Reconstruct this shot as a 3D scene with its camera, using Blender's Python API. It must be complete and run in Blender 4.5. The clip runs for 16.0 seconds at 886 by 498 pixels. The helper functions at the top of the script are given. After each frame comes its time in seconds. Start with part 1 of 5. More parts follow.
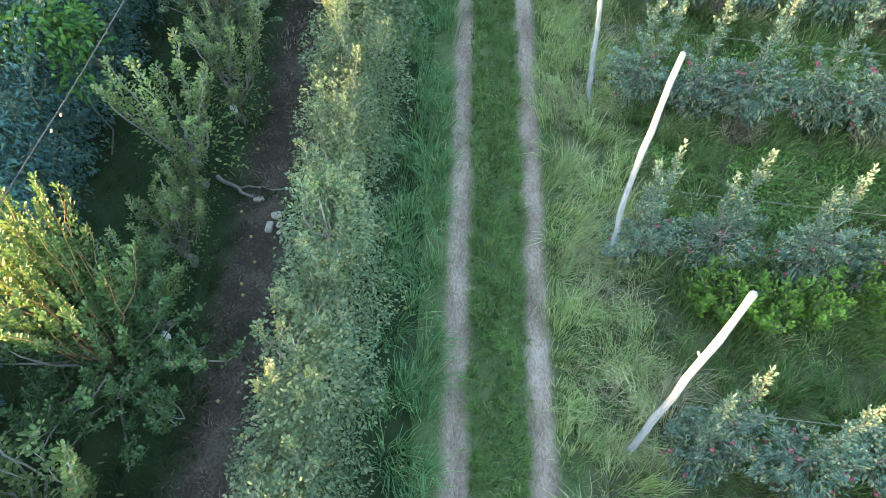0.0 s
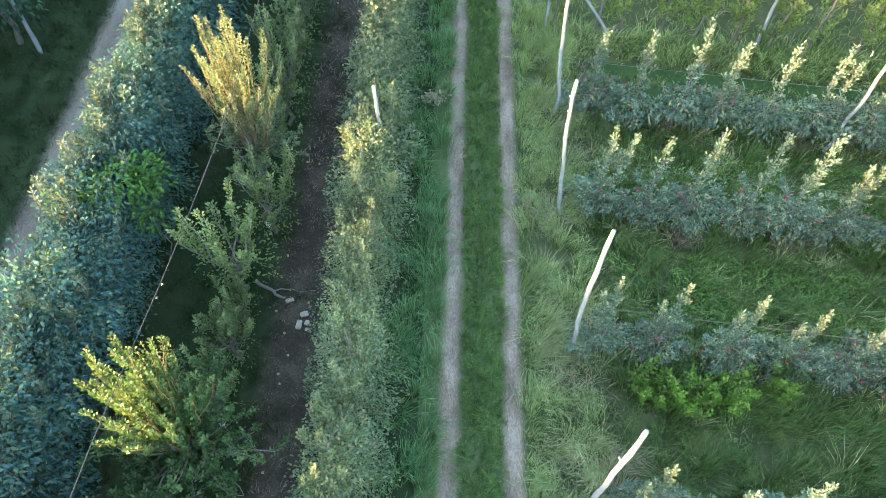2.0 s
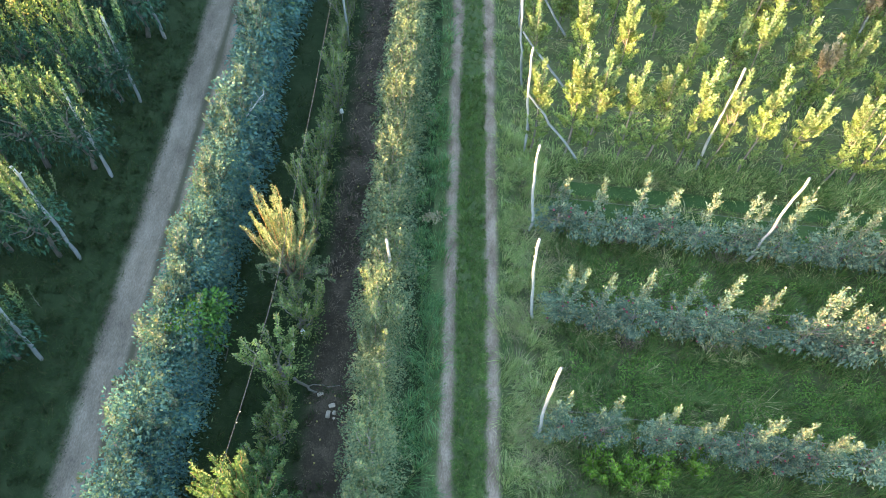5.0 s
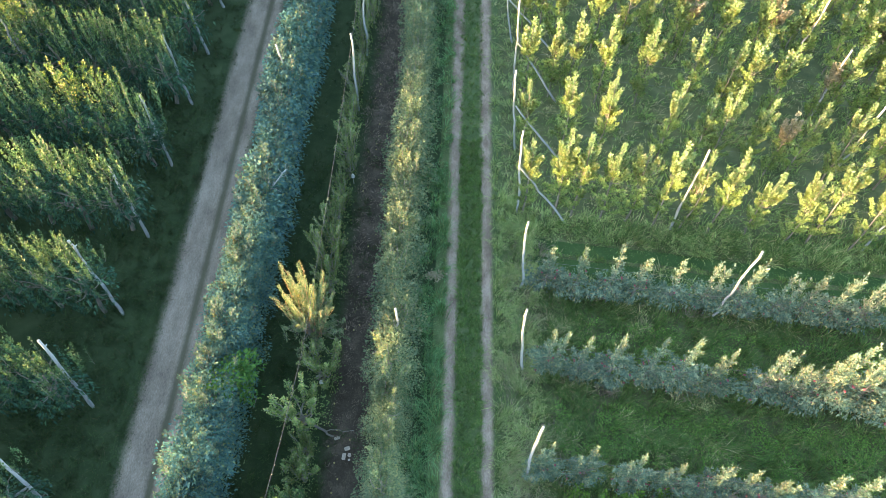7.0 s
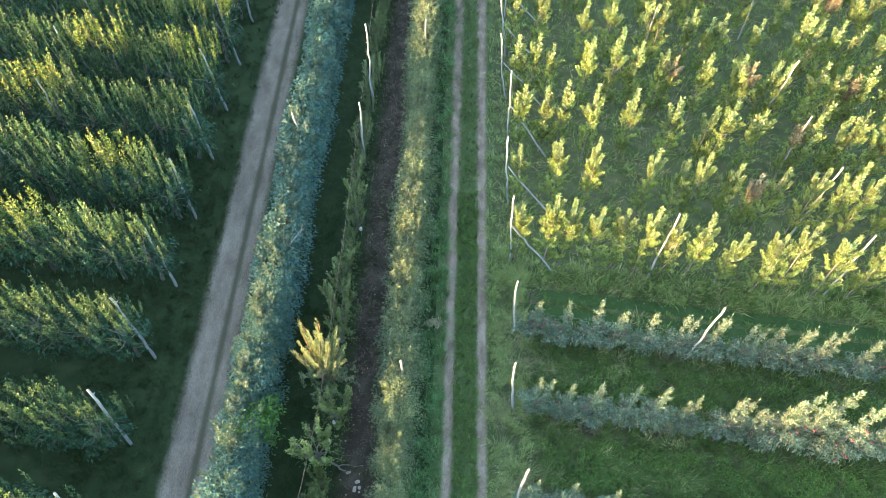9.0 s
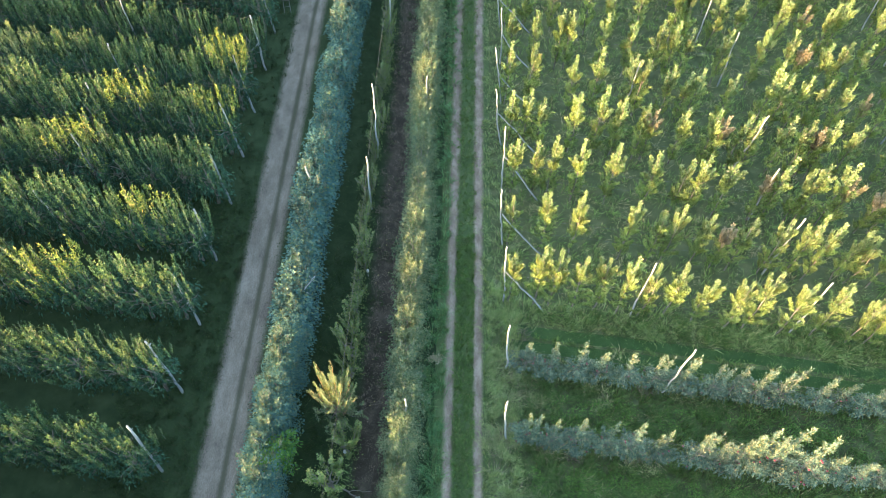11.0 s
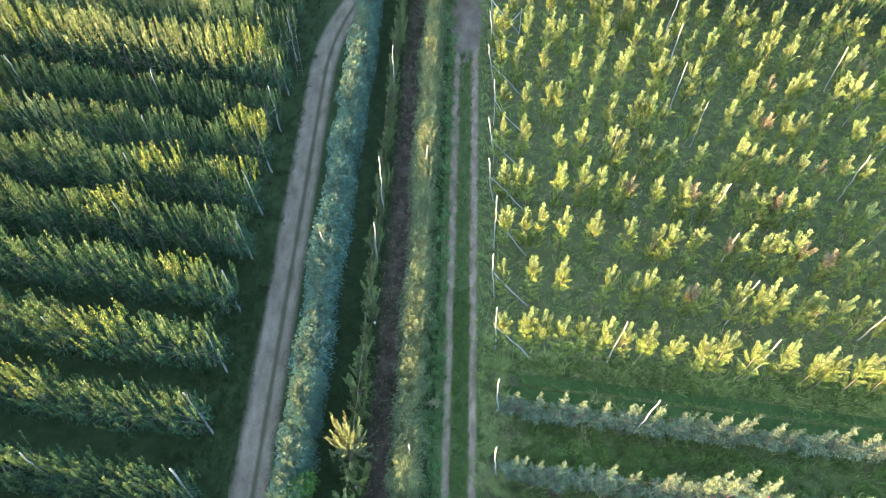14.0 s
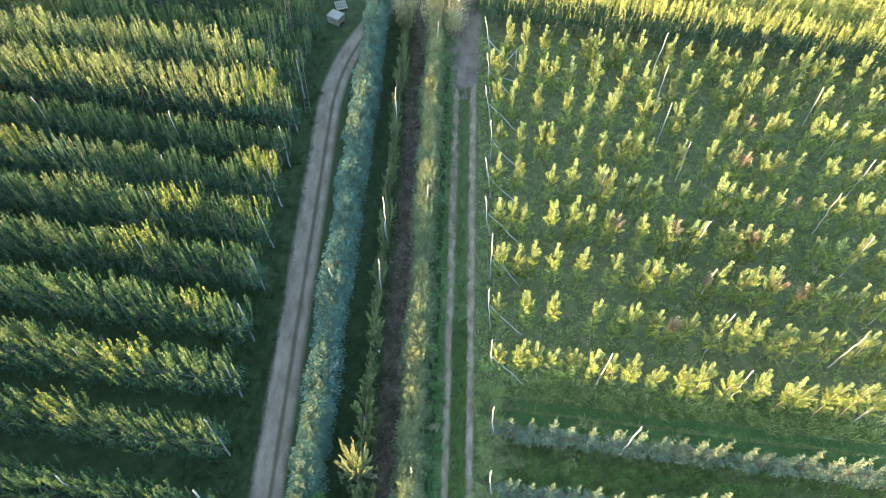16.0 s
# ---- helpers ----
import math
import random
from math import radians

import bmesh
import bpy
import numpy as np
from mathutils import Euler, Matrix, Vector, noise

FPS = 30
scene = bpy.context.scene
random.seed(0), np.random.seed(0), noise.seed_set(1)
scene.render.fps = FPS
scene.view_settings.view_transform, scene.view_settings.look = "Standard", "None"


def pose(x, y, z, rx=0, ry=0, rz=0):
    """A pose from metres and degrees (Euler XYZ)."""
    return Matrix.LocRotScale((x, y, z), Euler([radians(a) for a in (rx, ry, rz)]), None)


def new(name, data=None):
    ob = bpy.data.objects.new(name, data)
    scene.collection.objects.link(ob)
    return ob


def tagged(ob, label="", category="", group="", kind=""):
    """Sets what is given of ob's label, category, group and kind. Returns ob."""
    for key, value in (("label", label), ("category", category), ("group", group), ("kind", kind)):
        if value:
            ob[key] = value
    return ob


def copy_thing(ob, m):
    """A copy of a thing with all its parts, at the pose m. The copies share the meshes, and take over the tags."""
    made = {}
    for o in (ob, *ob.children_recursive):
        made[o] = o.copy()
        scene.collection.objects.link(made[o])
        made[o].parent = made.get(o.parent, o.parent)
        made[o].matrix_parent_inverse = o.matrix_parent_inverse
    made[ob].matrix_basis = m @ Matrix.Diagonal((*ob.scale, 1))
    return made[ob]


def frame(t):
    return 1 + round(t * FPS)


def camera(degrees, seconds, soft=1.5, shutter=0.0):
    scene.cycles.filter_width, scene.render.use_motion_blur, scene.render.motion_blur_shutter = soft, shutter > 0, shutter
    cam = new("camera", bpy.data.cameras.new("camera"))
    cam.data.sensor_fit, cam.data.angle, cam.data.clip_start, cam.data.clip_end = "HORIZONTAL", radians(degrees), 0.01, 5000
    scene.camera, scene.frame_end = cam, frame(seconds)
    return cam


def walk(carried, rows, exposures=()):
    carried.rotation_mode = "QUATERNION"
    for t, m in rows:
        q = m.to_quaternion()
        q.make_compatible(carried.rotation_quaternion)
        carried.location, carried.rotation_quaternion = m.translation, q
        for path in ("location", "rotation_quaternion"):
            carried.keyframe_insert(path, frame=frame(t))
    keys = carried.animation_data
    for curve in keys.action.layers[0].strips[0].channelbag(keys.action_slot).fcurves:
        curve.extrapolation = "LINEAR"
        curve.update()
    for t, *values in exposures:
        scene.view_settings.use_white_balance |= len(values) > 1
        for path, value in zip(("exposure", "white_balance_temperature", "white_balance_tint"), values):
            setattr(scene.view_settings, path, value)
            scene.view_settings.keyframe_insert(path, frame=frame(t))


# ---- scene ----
cam = camera(63.8, 16.0, soft=0.6)
METRES, EYE, TILT, LEAN, TURN = 30.0, 10.77, -90.0, 0.0, 0.0
ROWS = [
    (0.0, 0.0, 0.0, 0.0, -1.44, 33.42, -2.19),
    (0.5, -0.0008, -0.029, 0.0004, -1.5, 33.45, -2.18),
    (1.0, -0.0011, -0.0626, 0.0003, -1.51, 33.54, -2.17),
    (1.5, -0.0011, -0.0919, -0.0003, -1.51, 33.64, -2.16),
    (2.0, -0.0005, -0.1257, -0.0015, -1.51, 33.74, -2.18),
    (2.5, 0.0006, -0.1548, -0.0029, -1.42, 33.87, -2.15),
    (3.0, 0.001, -0.1882, -0.0042, -1.42, 33.96, -2.13),
    (3.5, 0.001, -0.217, -0.0052, -1.41, 34.03, -2.11),
    (4.0, 0.0004, -0.2498, -0.0057, -1.43, 34.08, -2.1),
    (6.5, -0.006, -0.4058, -0.005, -1.54, 34.03, -2.1),
    (7.0, -0.0071, -0.439, -0.0046, -1.55, 34.06, -2.12),
    (7.5, -0.0083, -0.4683, -0.0043, -1.57, 34.07, -2.11),
    (8.0, -0.0091, -0.5016, -0.0047, -1.58, 34.11, -2.1),
    (8.5, -0.0097, -0.5309, -0.0045, -1.59, 34.12, -2.12),
    (9.0, -0.0104, -0.5642, -0.0051, -1.6, 34.18, -2.11),
    (11.5, -0.0153, -0.7192, -0.0086, -1.65, 34.26, -2.09),
    (12.0, -0.0161, -0.7503, -0.0088, -1.66, 34.29, -2.09),
    (12.5, -0.0164, -0.7816, -0.0092, -1.66, 34.31, -2.1),
    (13.0, -0.0167, -0.8128, -0.01, -1.66, 34.32, -2.1),
    (13.5, -0.0171, -0.8438, -0.011, -1.67, 34.35, -2.09),
    (14.0, -0.0178, -0.8749, -0.0123, -1.69, 34.38, -2.09),
    (14.5, -0.0187, -0.9061, -0.0137, -1.7, 34.41, -2.09),
    (15.0, -0.0196, -0.9373, -0.0149, -1.71, 34.46, -2.11),
    (15.5, -0.0203, -0.9683, -0.0162, -1.73, 34.49, -2.11),
    (16.0, -0.0211, -0.9993, -0.0173, -1.74, 34.53, -2.12),
]
walk(
    cam,
    [(t, pose(0, 0, EYE, TILT, LEAN, TURN) @ pose(METRES * x, METRES * y, METRES * z, 90 + pitch, roll, yaw)) for t, x, y, z, yaw, pitch, roll in ROWS],
    exposures=[(0.0, 4.05, 6200, 12), (8.0, 3.8, 6200, 12), (16.0, 3.76, 6200, 12)],
)

# ---- world, sun and exposure ----
SUN_EL, SUN_AZ = 5.3, 241.0          # degrees above the horizon; clockwise from +y
world = bpy.data.worlds.new("sky")
scene.world = world
world.use_nodes = True
wn, wl = world.node_tree.nodes, world.node_tree.links
wn.clear()
sky_tex = wn.new("ShaderNodeTexSky")
sky_tex.sky_type = "NISHITA"
sky_tex.sun_disc = False
sky_tex.sun_elevation = radians(SUN_EL)
sky_tex.sun_rotation = radians(SUN_AZ)
sky_bg = wn.new("ShaderNodeBackground")
sky_bg.inputs["Strength"].default_value = 0.15
sky_out = wn.new("ShaderNodeOutputWorld")
wl.new(sky_tex.outputs[0], sky_bg.inputs[0])
wl.new(sky_bg.outputs[0], sky_out.inputs[0])

sun_data = bpy.data.lights.new("sun", "SUN")
sun_data.energy = 3.6
sun_data.angle = radians(2.5)
sun_data.color = (1.0, 0.61, 0.26)
sun = new("sun", sun_data)
a, e = radians(SUN_AZ), radians(SUN_EL)
to_sun = Vector((math.sin(a) * math.cos(e), math.cos(a) * math.cos(e), math.sin(e)))
sun.matrix_world = Matrix.Translation((-30, -30, 30)) @ to_sun.to_track_quat("Z", "Y").to_matrix().to_4x4()


# ---- materials ----
def node_mat(name):
    m = bpy.data.materials.new(name)
    m.use_nodes = True
    return m, m.node_tree.nodes, m.node_tree.links, m.node_tree.nodes["Principled BSDF"]


def ramp(nodes, stops):
    r = nodes.new("ShaderNodeValToRGB")
    while len(r.color_ramp.elements) < len(stops):
        r.color_ramp.elements.new(0.5)
    for el, (at, col) in zip(r.color_ramp.elements, stops):
        el.position, el.color = at, (*col, 1)
    return r


def mixer(nodes, links, kind, fac, one, two):
    m = nodes.new("ShaderNodeMix")
    m.data_type, m.blend_type = "RGBA", kind
    for sock, value in ((m.inputs[0], fac), (m.inputs[6], one), (m.inputs[7], two)):
        if isinstance(value, bpy.types.NodeSocket):
            links.new(value, sock)
        elif isinstance(value, tuple):
            sock.default_value = (*value, 1)
        else:
            sock.default_value = value
    return m.outputs[2]


def math_node(nodes, links, op, one, two=0.0, three=0.0):
    m = nodes.new("ShaderNodeMath")
    m.operation = op
    for sock, value in zip(m.inputs, (one, two, three)):
        if isinstance(value, bpy.types.NodeSocket):
            links.new(value, sock)
        else:
            sock.default_value = value
    return m.outputs[0]


def noise_node(nodes, links, scale, detail=3.0, coords=None, rough=0.6):
    n = nodes.new("ShaderNodeTexNoise")
    n.inputs["Scale"].default_value, n.inputs["Detail"].default_value, n.inputs["Roughness"].default_value = scale, detail, rough
    if coords is not None:
        links.new(coords, n.inputs["Vector"])
    return n.outputs[0]


def leaf_mat(name, dark, mid, light, odd, gloss=0.5, glow=0.3, vary=0.35, blue=1.25):
    """Foliage: leaf-to-leaf, clump and tree-to-tree colour, with light passing through the blades."""
    m, n, l, b = node_mat(name)
    geo, info = n.new("ShaderNodeNewGeometry"), n.new("ShaderNodeObjectInfo")
    r = ramp(n, [(at, (c[0] * 0.96, c[1] * 0.93, min(1, c[2] * blue))) for at, c in ((0.0, dark), (0.45, mid), (0.88, light), (0.97, odd))])
    l.new(geo.outputs["Random Per Island"], r.inputs[0])
    clump = noise_node(n, l, 1.7, 2, geo.outputs["Position"])
    clump = math_node(n, l, "MULTIPLY_ADD", clump, 1.1, 0.45)
    tree = math_node(n, l, "MULTIPLY_ADD", info.outputs["Random"], vary, 1 - vary / 2)
    tone = math_node(n, l, "MULTIPLY", clump, tree)
    comb = n.new("ShaderNodeCombineColor")
    for s in comb.inputs:
        l.new(tone, s)
    col = mixer(n, l, "MULTIPLY", 1.0, r.outputs[0], comb.outputs[0])
    l.new(col, b.inputs["Base Color"])
    b.inputs["Roughness"].default_value = gloss
    b.inputs["Specular IOR Level"].default_value = 0.25
    tr = n.new("ShaderNodeBsdfTranslucent")
    warm = mixer(n, l, "MULTIPLY", 1.0, col, (1.25, 1.2, 0.55))
    l.new(warm, tr.inputs[0])
    mix = n.new("ShaderNodeMixShader")
    mix.inputs[0].default_value = glow
    l.new(b.outputs[0], mix.inputs[1]), l.new(tr.outputs[0], mix.inputs[2])
    l.new(mix.outputs[0], n["Material Output"].inputs[0])
    return m


LEAF_APPLE = leaf_mat("apple_leaf", (0.0792, 0.151, 0.0889), (0.144, 0.23, 0.131), (0.243, 0.329, 0.171), (0.333, 0.324, 0.127), gloss=0.5, blue=1.3)
LEAF_YOUNG = leaf_mat("young_leaf", (0.109, 0.195, 0.058), (0.195, 0.29, 0.1), (0.299, 0.38, 0.15), (0.389, 0.36, 0.18), glow=0.35, blue=1.3)
# dark foliage green that also carries the shade inside the crowns
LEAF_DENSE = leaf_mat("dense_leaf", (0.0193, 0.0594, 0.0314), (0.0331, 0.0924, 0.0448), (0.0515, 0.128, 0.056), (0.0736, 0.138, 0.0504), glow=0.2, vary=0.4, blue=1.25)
# leaf colour raised to hold the strong sun on the end rows' tops
LEAF_FAR = leaf_mat("sunlit_far_leaf", (0.13, 0.204, 0.0625), (0.26, 0.344, 0.0938), (0.439, 0.516, 0.14), (0.585, 0.531, 0.188), glow=0.35)
# pale and gold shoot leaves: low sun on tall tops, put into the colour
LEAF_PALESHOOT = leaf_mat("sunlit_shoot_leaf", (0.101, 0.163, 0.0715), (0.156, 0.228, 0.099), (0.218, 0.288, 0.132), (0.257, 0.288, 0.154), glow=0.35, blue=1.1)
LEAF_GOLD = leaf_mat("sunlit_gold_leaf", (0.0563, 0.122, 0.0281), (0.12, 0.197, 0.0394), (0.225, 0.285, 0.0562), (0.337, 0.314, 0.0788), glow=0.3)
LEAF_VASE = leaf_mat("golden_leaf", (0.068, 0.118, 0.0608), (0.123, 0.184, 0.0852), (0.183, 0.236, 0.109), (0.231, 0.228, 0.122), glow=0.35, blue=1.1)
LEAF_BIG = leaf_mat("broad_olive_leaf", (0.05, 0.118, 0.0361), (0.0862, 0.176, 0.0541), (0.136, 0.235, 0.0784), (0.201, 0.235, 0.0906), glow=0.3, blue=1.1)
# young tip green, lightened further for sun on the upper shoots
LEAF_TIP = leaf_mat("sunlit_young_tip", (0.04347, 0.0981, 0.03708), (0.07389, 0.144, 0.04878), (0.117, 0.1944, 0.06354), (0.1557, 0.198, 0.07425), glow=0.3)
LEAF_INNER = leaf_mat("inner_young_leaf", (0.118, 0.206, 0.0505), (0.208, 0.309, 0.0757), (0.292, 0.381, 0.105), (0.337, 0.339, 0.118), glow=0.35)
LEAF_GREY = leaf_mat("grey_leaf", (0.05384, 0.134, 0.119), (0.0832, 0.1842, 0.1469), (0.1273, 0.2293, 0.1417), (0.1828, 0.2395, 0.09918), gloss=0.7, blue=1.17, glow=0.3, vary=0.25)
LEAF_HEDGE = leaf_mat("trained_leaf", (0.0851, 0.145, 0.0792), (0.141, 0.212, 0.108), (0.232, 0.289, 0.14), (0.259, 0.253, 0.11), blue=1.12, glow=0.38)
# yellower tint gives the grey trees' top shoots their sunlit edge
LEAF_PALETIP = leaf_mat("sunlit_top_leaf", (0.0627, 0.1232, 0.09504), (0.09614, 0.1606, 0.1122), (0.1353, 0.1936, 0.1166), (0.1881, 0.187, 0.0891), gloss=0.6, blue=1.1, glow=0.3, vary=0.25)
LEAF_OLIVE = leaf_mat("olive_leaf", (0.0938, 0.159, 0.0448), (0.155, 0.24, 0.0648), (0.249, 0.322, 0.0994), (0.323, 0.291, 0.0994), glow=0.35)
LEAF_VINE = leaf_mat("vine_leaf", (0.0336, 0.1008, 0.0168), (0.05464, 0.1424, 0.02104), (0.084, 0.1848, 0.02944), (0.1176, 0.168, 0.0336), glow=0.3)
LEAF_WEED = leaf_mat("weed_leaf", (0.0658, 0.159, 0.0201), (0.111, 0.227, 0.0301), (0.162, 0.289, 0.0469), (0.182, 0.262, 0.0603), glow=0.4, blue=1.0)
LEAF_ALLEY = leaf_mat("alley_weed_leaf", (0.0854, 0.195, 0.0366), (0.134, 0.281, 0.0549), (0.195, 0.354, 0.0793), (0.244, 0.342, 0.0976), glow=0.35, blue=1.0)
LEAF_RUST = leaf_mat("rusty_leaf", (0.189, 0.182, 0.0851), (0.312, 0.284, 0.146), (0.397, 0.344, 0.219), (0.189, 0.223, 0.0972), glow=0.3)
LEAF_DRY = leaf_mat("dry_twig", (0.13, 0.105, 0.065), (0.22, 0.18, 0.11), (0.33, 0.27, 0.17), (0.14, 0.17, 0.06), gloss=0.8, glow=0.1)
GRASS_LONG = leaf_mat("long_grass", (0.185, 0.271, 0.111), (0.284, 0.394, 0.161), (0.394, 0.493, 0.234), (0.592, 0.517, 0.345), gloss=0.55, glow=0.42, blue=0.95)
GRASS_LUSH = leaf_mat("lush_grass", (0.0678, 0.159, 0.0686), (0.104, 0.234, 0.0978), (0.167, 0.309, 0.127), (0.272, 0.309, 0.137), gloss=0.5, glow=0.3, blue=0.95)
GRASS_STRAW = leaf_mat("straw_grass", (0.26, 0.28, 0.15), (0.38, 0.37, 0.22), (0.47, 0.44, 0.29), (0.5, 0.42, 0.3), gloss=0.6, glow=0.35, blue=0.95)
# verge green darkened to carry the shade of the dense rows
GRASS_VERGE = leaf_mat("shaded_verge_grass", (0.0224, 0.0496, 0.016), (0.0368, 0.0752, 0.0224), (0.0576, 0.1, 0.032), (0.096, 0.092, 0.044), gloss=0.6, glow=0.25, blue=0.95)
GRASS_SHORT = leaf_mat("short_grass", (0.0586, 0.128, 0.0293), (0.0978, 0.186, 0.0439), (0.147, 0.244, 0.0684), (0.274, 0.254, 0.128), gloss=0.6, glow=0.25, blue=0.95)
GRASS_ALLEY = leaf_mat("right_alley_grass", (0.104, 0.187, 0.047), (0.161, 0.272, 0.0659), (0.235, 0.338, 0.104), (0.376, 0.328, 0.187), gloss=0.55, glow=0.3, blue=0.95)
GRASS_CUT = leaf_mat("cut_grass", (0.04, 0.095, 0.025), (0.065, 0.14, 0.036), (0.1, 0.18, 0.052), (0.16, 0.17, 0.07), gloss=0.6, glow=0.25, blue=0.95)
# darker copy of the alley grass, for shade under the apple rows
GRASS_SHADE = leaf_mat("shaded_alley_grass", (0.06, 0.13, 0.035), (0.1, 0.195, 0.05), (0.165, 0.26, 0.078), (0.3, 0.27, 0.15), gloss=0.55, glow=0.3, blue=0.95)
# the deep shade between the left tree rows is put into this green
GRASS_ROW_SHADE = leaf_mat("alley_grass", (0.019, 0.0424, 0.0127), (0.0317, 0.0656, 0.019), (0.0507, 0.0886, 0.0275), (0.0929, 0.0846, 0.0424), gloss=0.6, glow=0.25, blue=0.95)


def wood_mat(name, dark, light, scale=6.0, rough=0.8):
    m, n, l, b = node_mat(name)
    tex = n.new("ShaderNodeTexCoord")
    mp = n.new("ShaderNodeMapping")
    mp.inputs["Scale"].default_value = (1, 1, 0.12)
    l.new(tex.outputs["Object"], mp.inputs[0])
    grain = noise_node(n, l, scale * 8, 4, mp.outputs[0])
    blotch = noise_node(n, l, scale * 0.5, 2, tex.outputs["Object"])
    f = math_node(n, l, "MULTIPLY_ADD", blotch, 0.6, math_node(n, l, "MULTIPLY_ADD", grain, 0.9, -0.25))
    r = ramp(n, [(0.2, dark), (0.75, light)])
    l.new(f, r.inputs[0])
    l.new(r.outputs[0], b.inputs["Base Color"])
    b.inputs["Roughness"].default_value = rough
    bump = n.new("ShaderNodeBump")
    bump.inputs["Strength"].default_value = 0.4
    bump.inputs["Distance"].default_value = 0.02
    l.new(grain, bump.inputs["Height"])
    l.new(bump.outputs[0], b.inputs["Normal"])
    return m


POST_WOOD = wood_mat("weathered_post", (0.17, 0.185, 0.19), (0.37, 0.39, 0.4))
BARK = wood_mat("bark", (0.09, 0.078, 0.066), (0.22, 0.2, 0.17))
PALE_BARK = wood_mat("pale_bark", (0.13, 0.12, 0.1), (0.28, 0.26, 0.23))
TIMBER = wood_mat("old_timber", (0.16, 0.155, 0.14), (0.33, 0.32, 0.29))


LADDER_WOOD = wood_mat("grey_ladder_wood", (0.09, 0.09, 0.08), (0.19, 0.185, 0.165))


def plain_mat(name, col, rough=0.6, metal=0.0, vary=0.25, scale=14.0):
    m, n, l, b = node_mat(name)
    tex = n.new("ShaderNodeTexCoord")
    f = noise_node(n, l, scale, 3, tex.outputs["Object"])
    r = ramp(n, [(0.25, tuple(c * (1 - vary) for c in col)), (0.75, tuple(min(1, c * (1 + vary)) for c in col))])
    l.new(f, r.inputs[0])
    l.new(r.outputs[0], b.inputs["Base Color"])
    b.inputs["Roughness"].default_value, b.inputs["Metallic"].default_value = rough, metal
    return m


STEM = plain_mat("young_stem", (0.26, 0.15, 0.07), 0.7)
WIRE = plain_mat("galvanised_wire", (0.12, 0.135, 0.12), 0.65, 0.3)
HOSE = plain_mat("grey_hose", (0.032, 0.04, 0.05), 0.9)
TAG = plain_mat("yellow_tag", (0.4, 0.38, 0.28), 0.5)
APPLE = plain_mat("red_apple", (0.24, 0.055, 0.075), 0.5, 0, 0.45, 9)
APPLE_Y = plain_mat("yellow_apple", (0.4, 0.33, 0.11), 0.4, 0, 0.3)
BRICK = plain_mat("pale_brick", (0.45, 0.39, 0.33), 0.85)
WHITE_PLASTIC = plain_mat("white_plastic", (0.72, 0.72, 0.7), 0.4, 0, 0.08)


def ground_mat(name, stops, fine=60.0, coarse=1.3, rough=0.95, bump_by=0.03, stretch=1.0):
    m, n, l, b = node_mat(name)
    geo = n.new("ShaderNodeNewGeometry")
    big = noise_node(n, l, coarse, 4, geo.outputs["Position"])
    mp = n.new("ShaderNodeMapping")
    mp.inputs["Scale"].default_value = (1, stretch, 1)
    l.new(geo.outputs["Position"], mp.inputs[0])
    small = noise_node(n, l, fine, 4, mp.outputs[0], 0.75)
    f = math_node(n, l, "MULTIPLY_ADD", small, 0.75, math_node(n, l, "MULTIPLY_ADD", big, 0.75, -0.25))
    r = ramp(n, stops)
    l.new(f, r.inputs[0])
    l.new(r.outputs[0], b.inputs["Base Color"])
    b.inputs["Roughness"].default_value = rough
    b.inputs["Specular IOR Level"].default_value = 0.2
    bump = n.new("ShaderNodeBump")
    bump.inputs["Strength"].default_value, bump.inputs["Distance"].default_value = 0.7, bump_by
    l.new(small, bump.inputs["Height"])
    l.new(bump.outputs[0], b.inputs["Normal"])
    return m


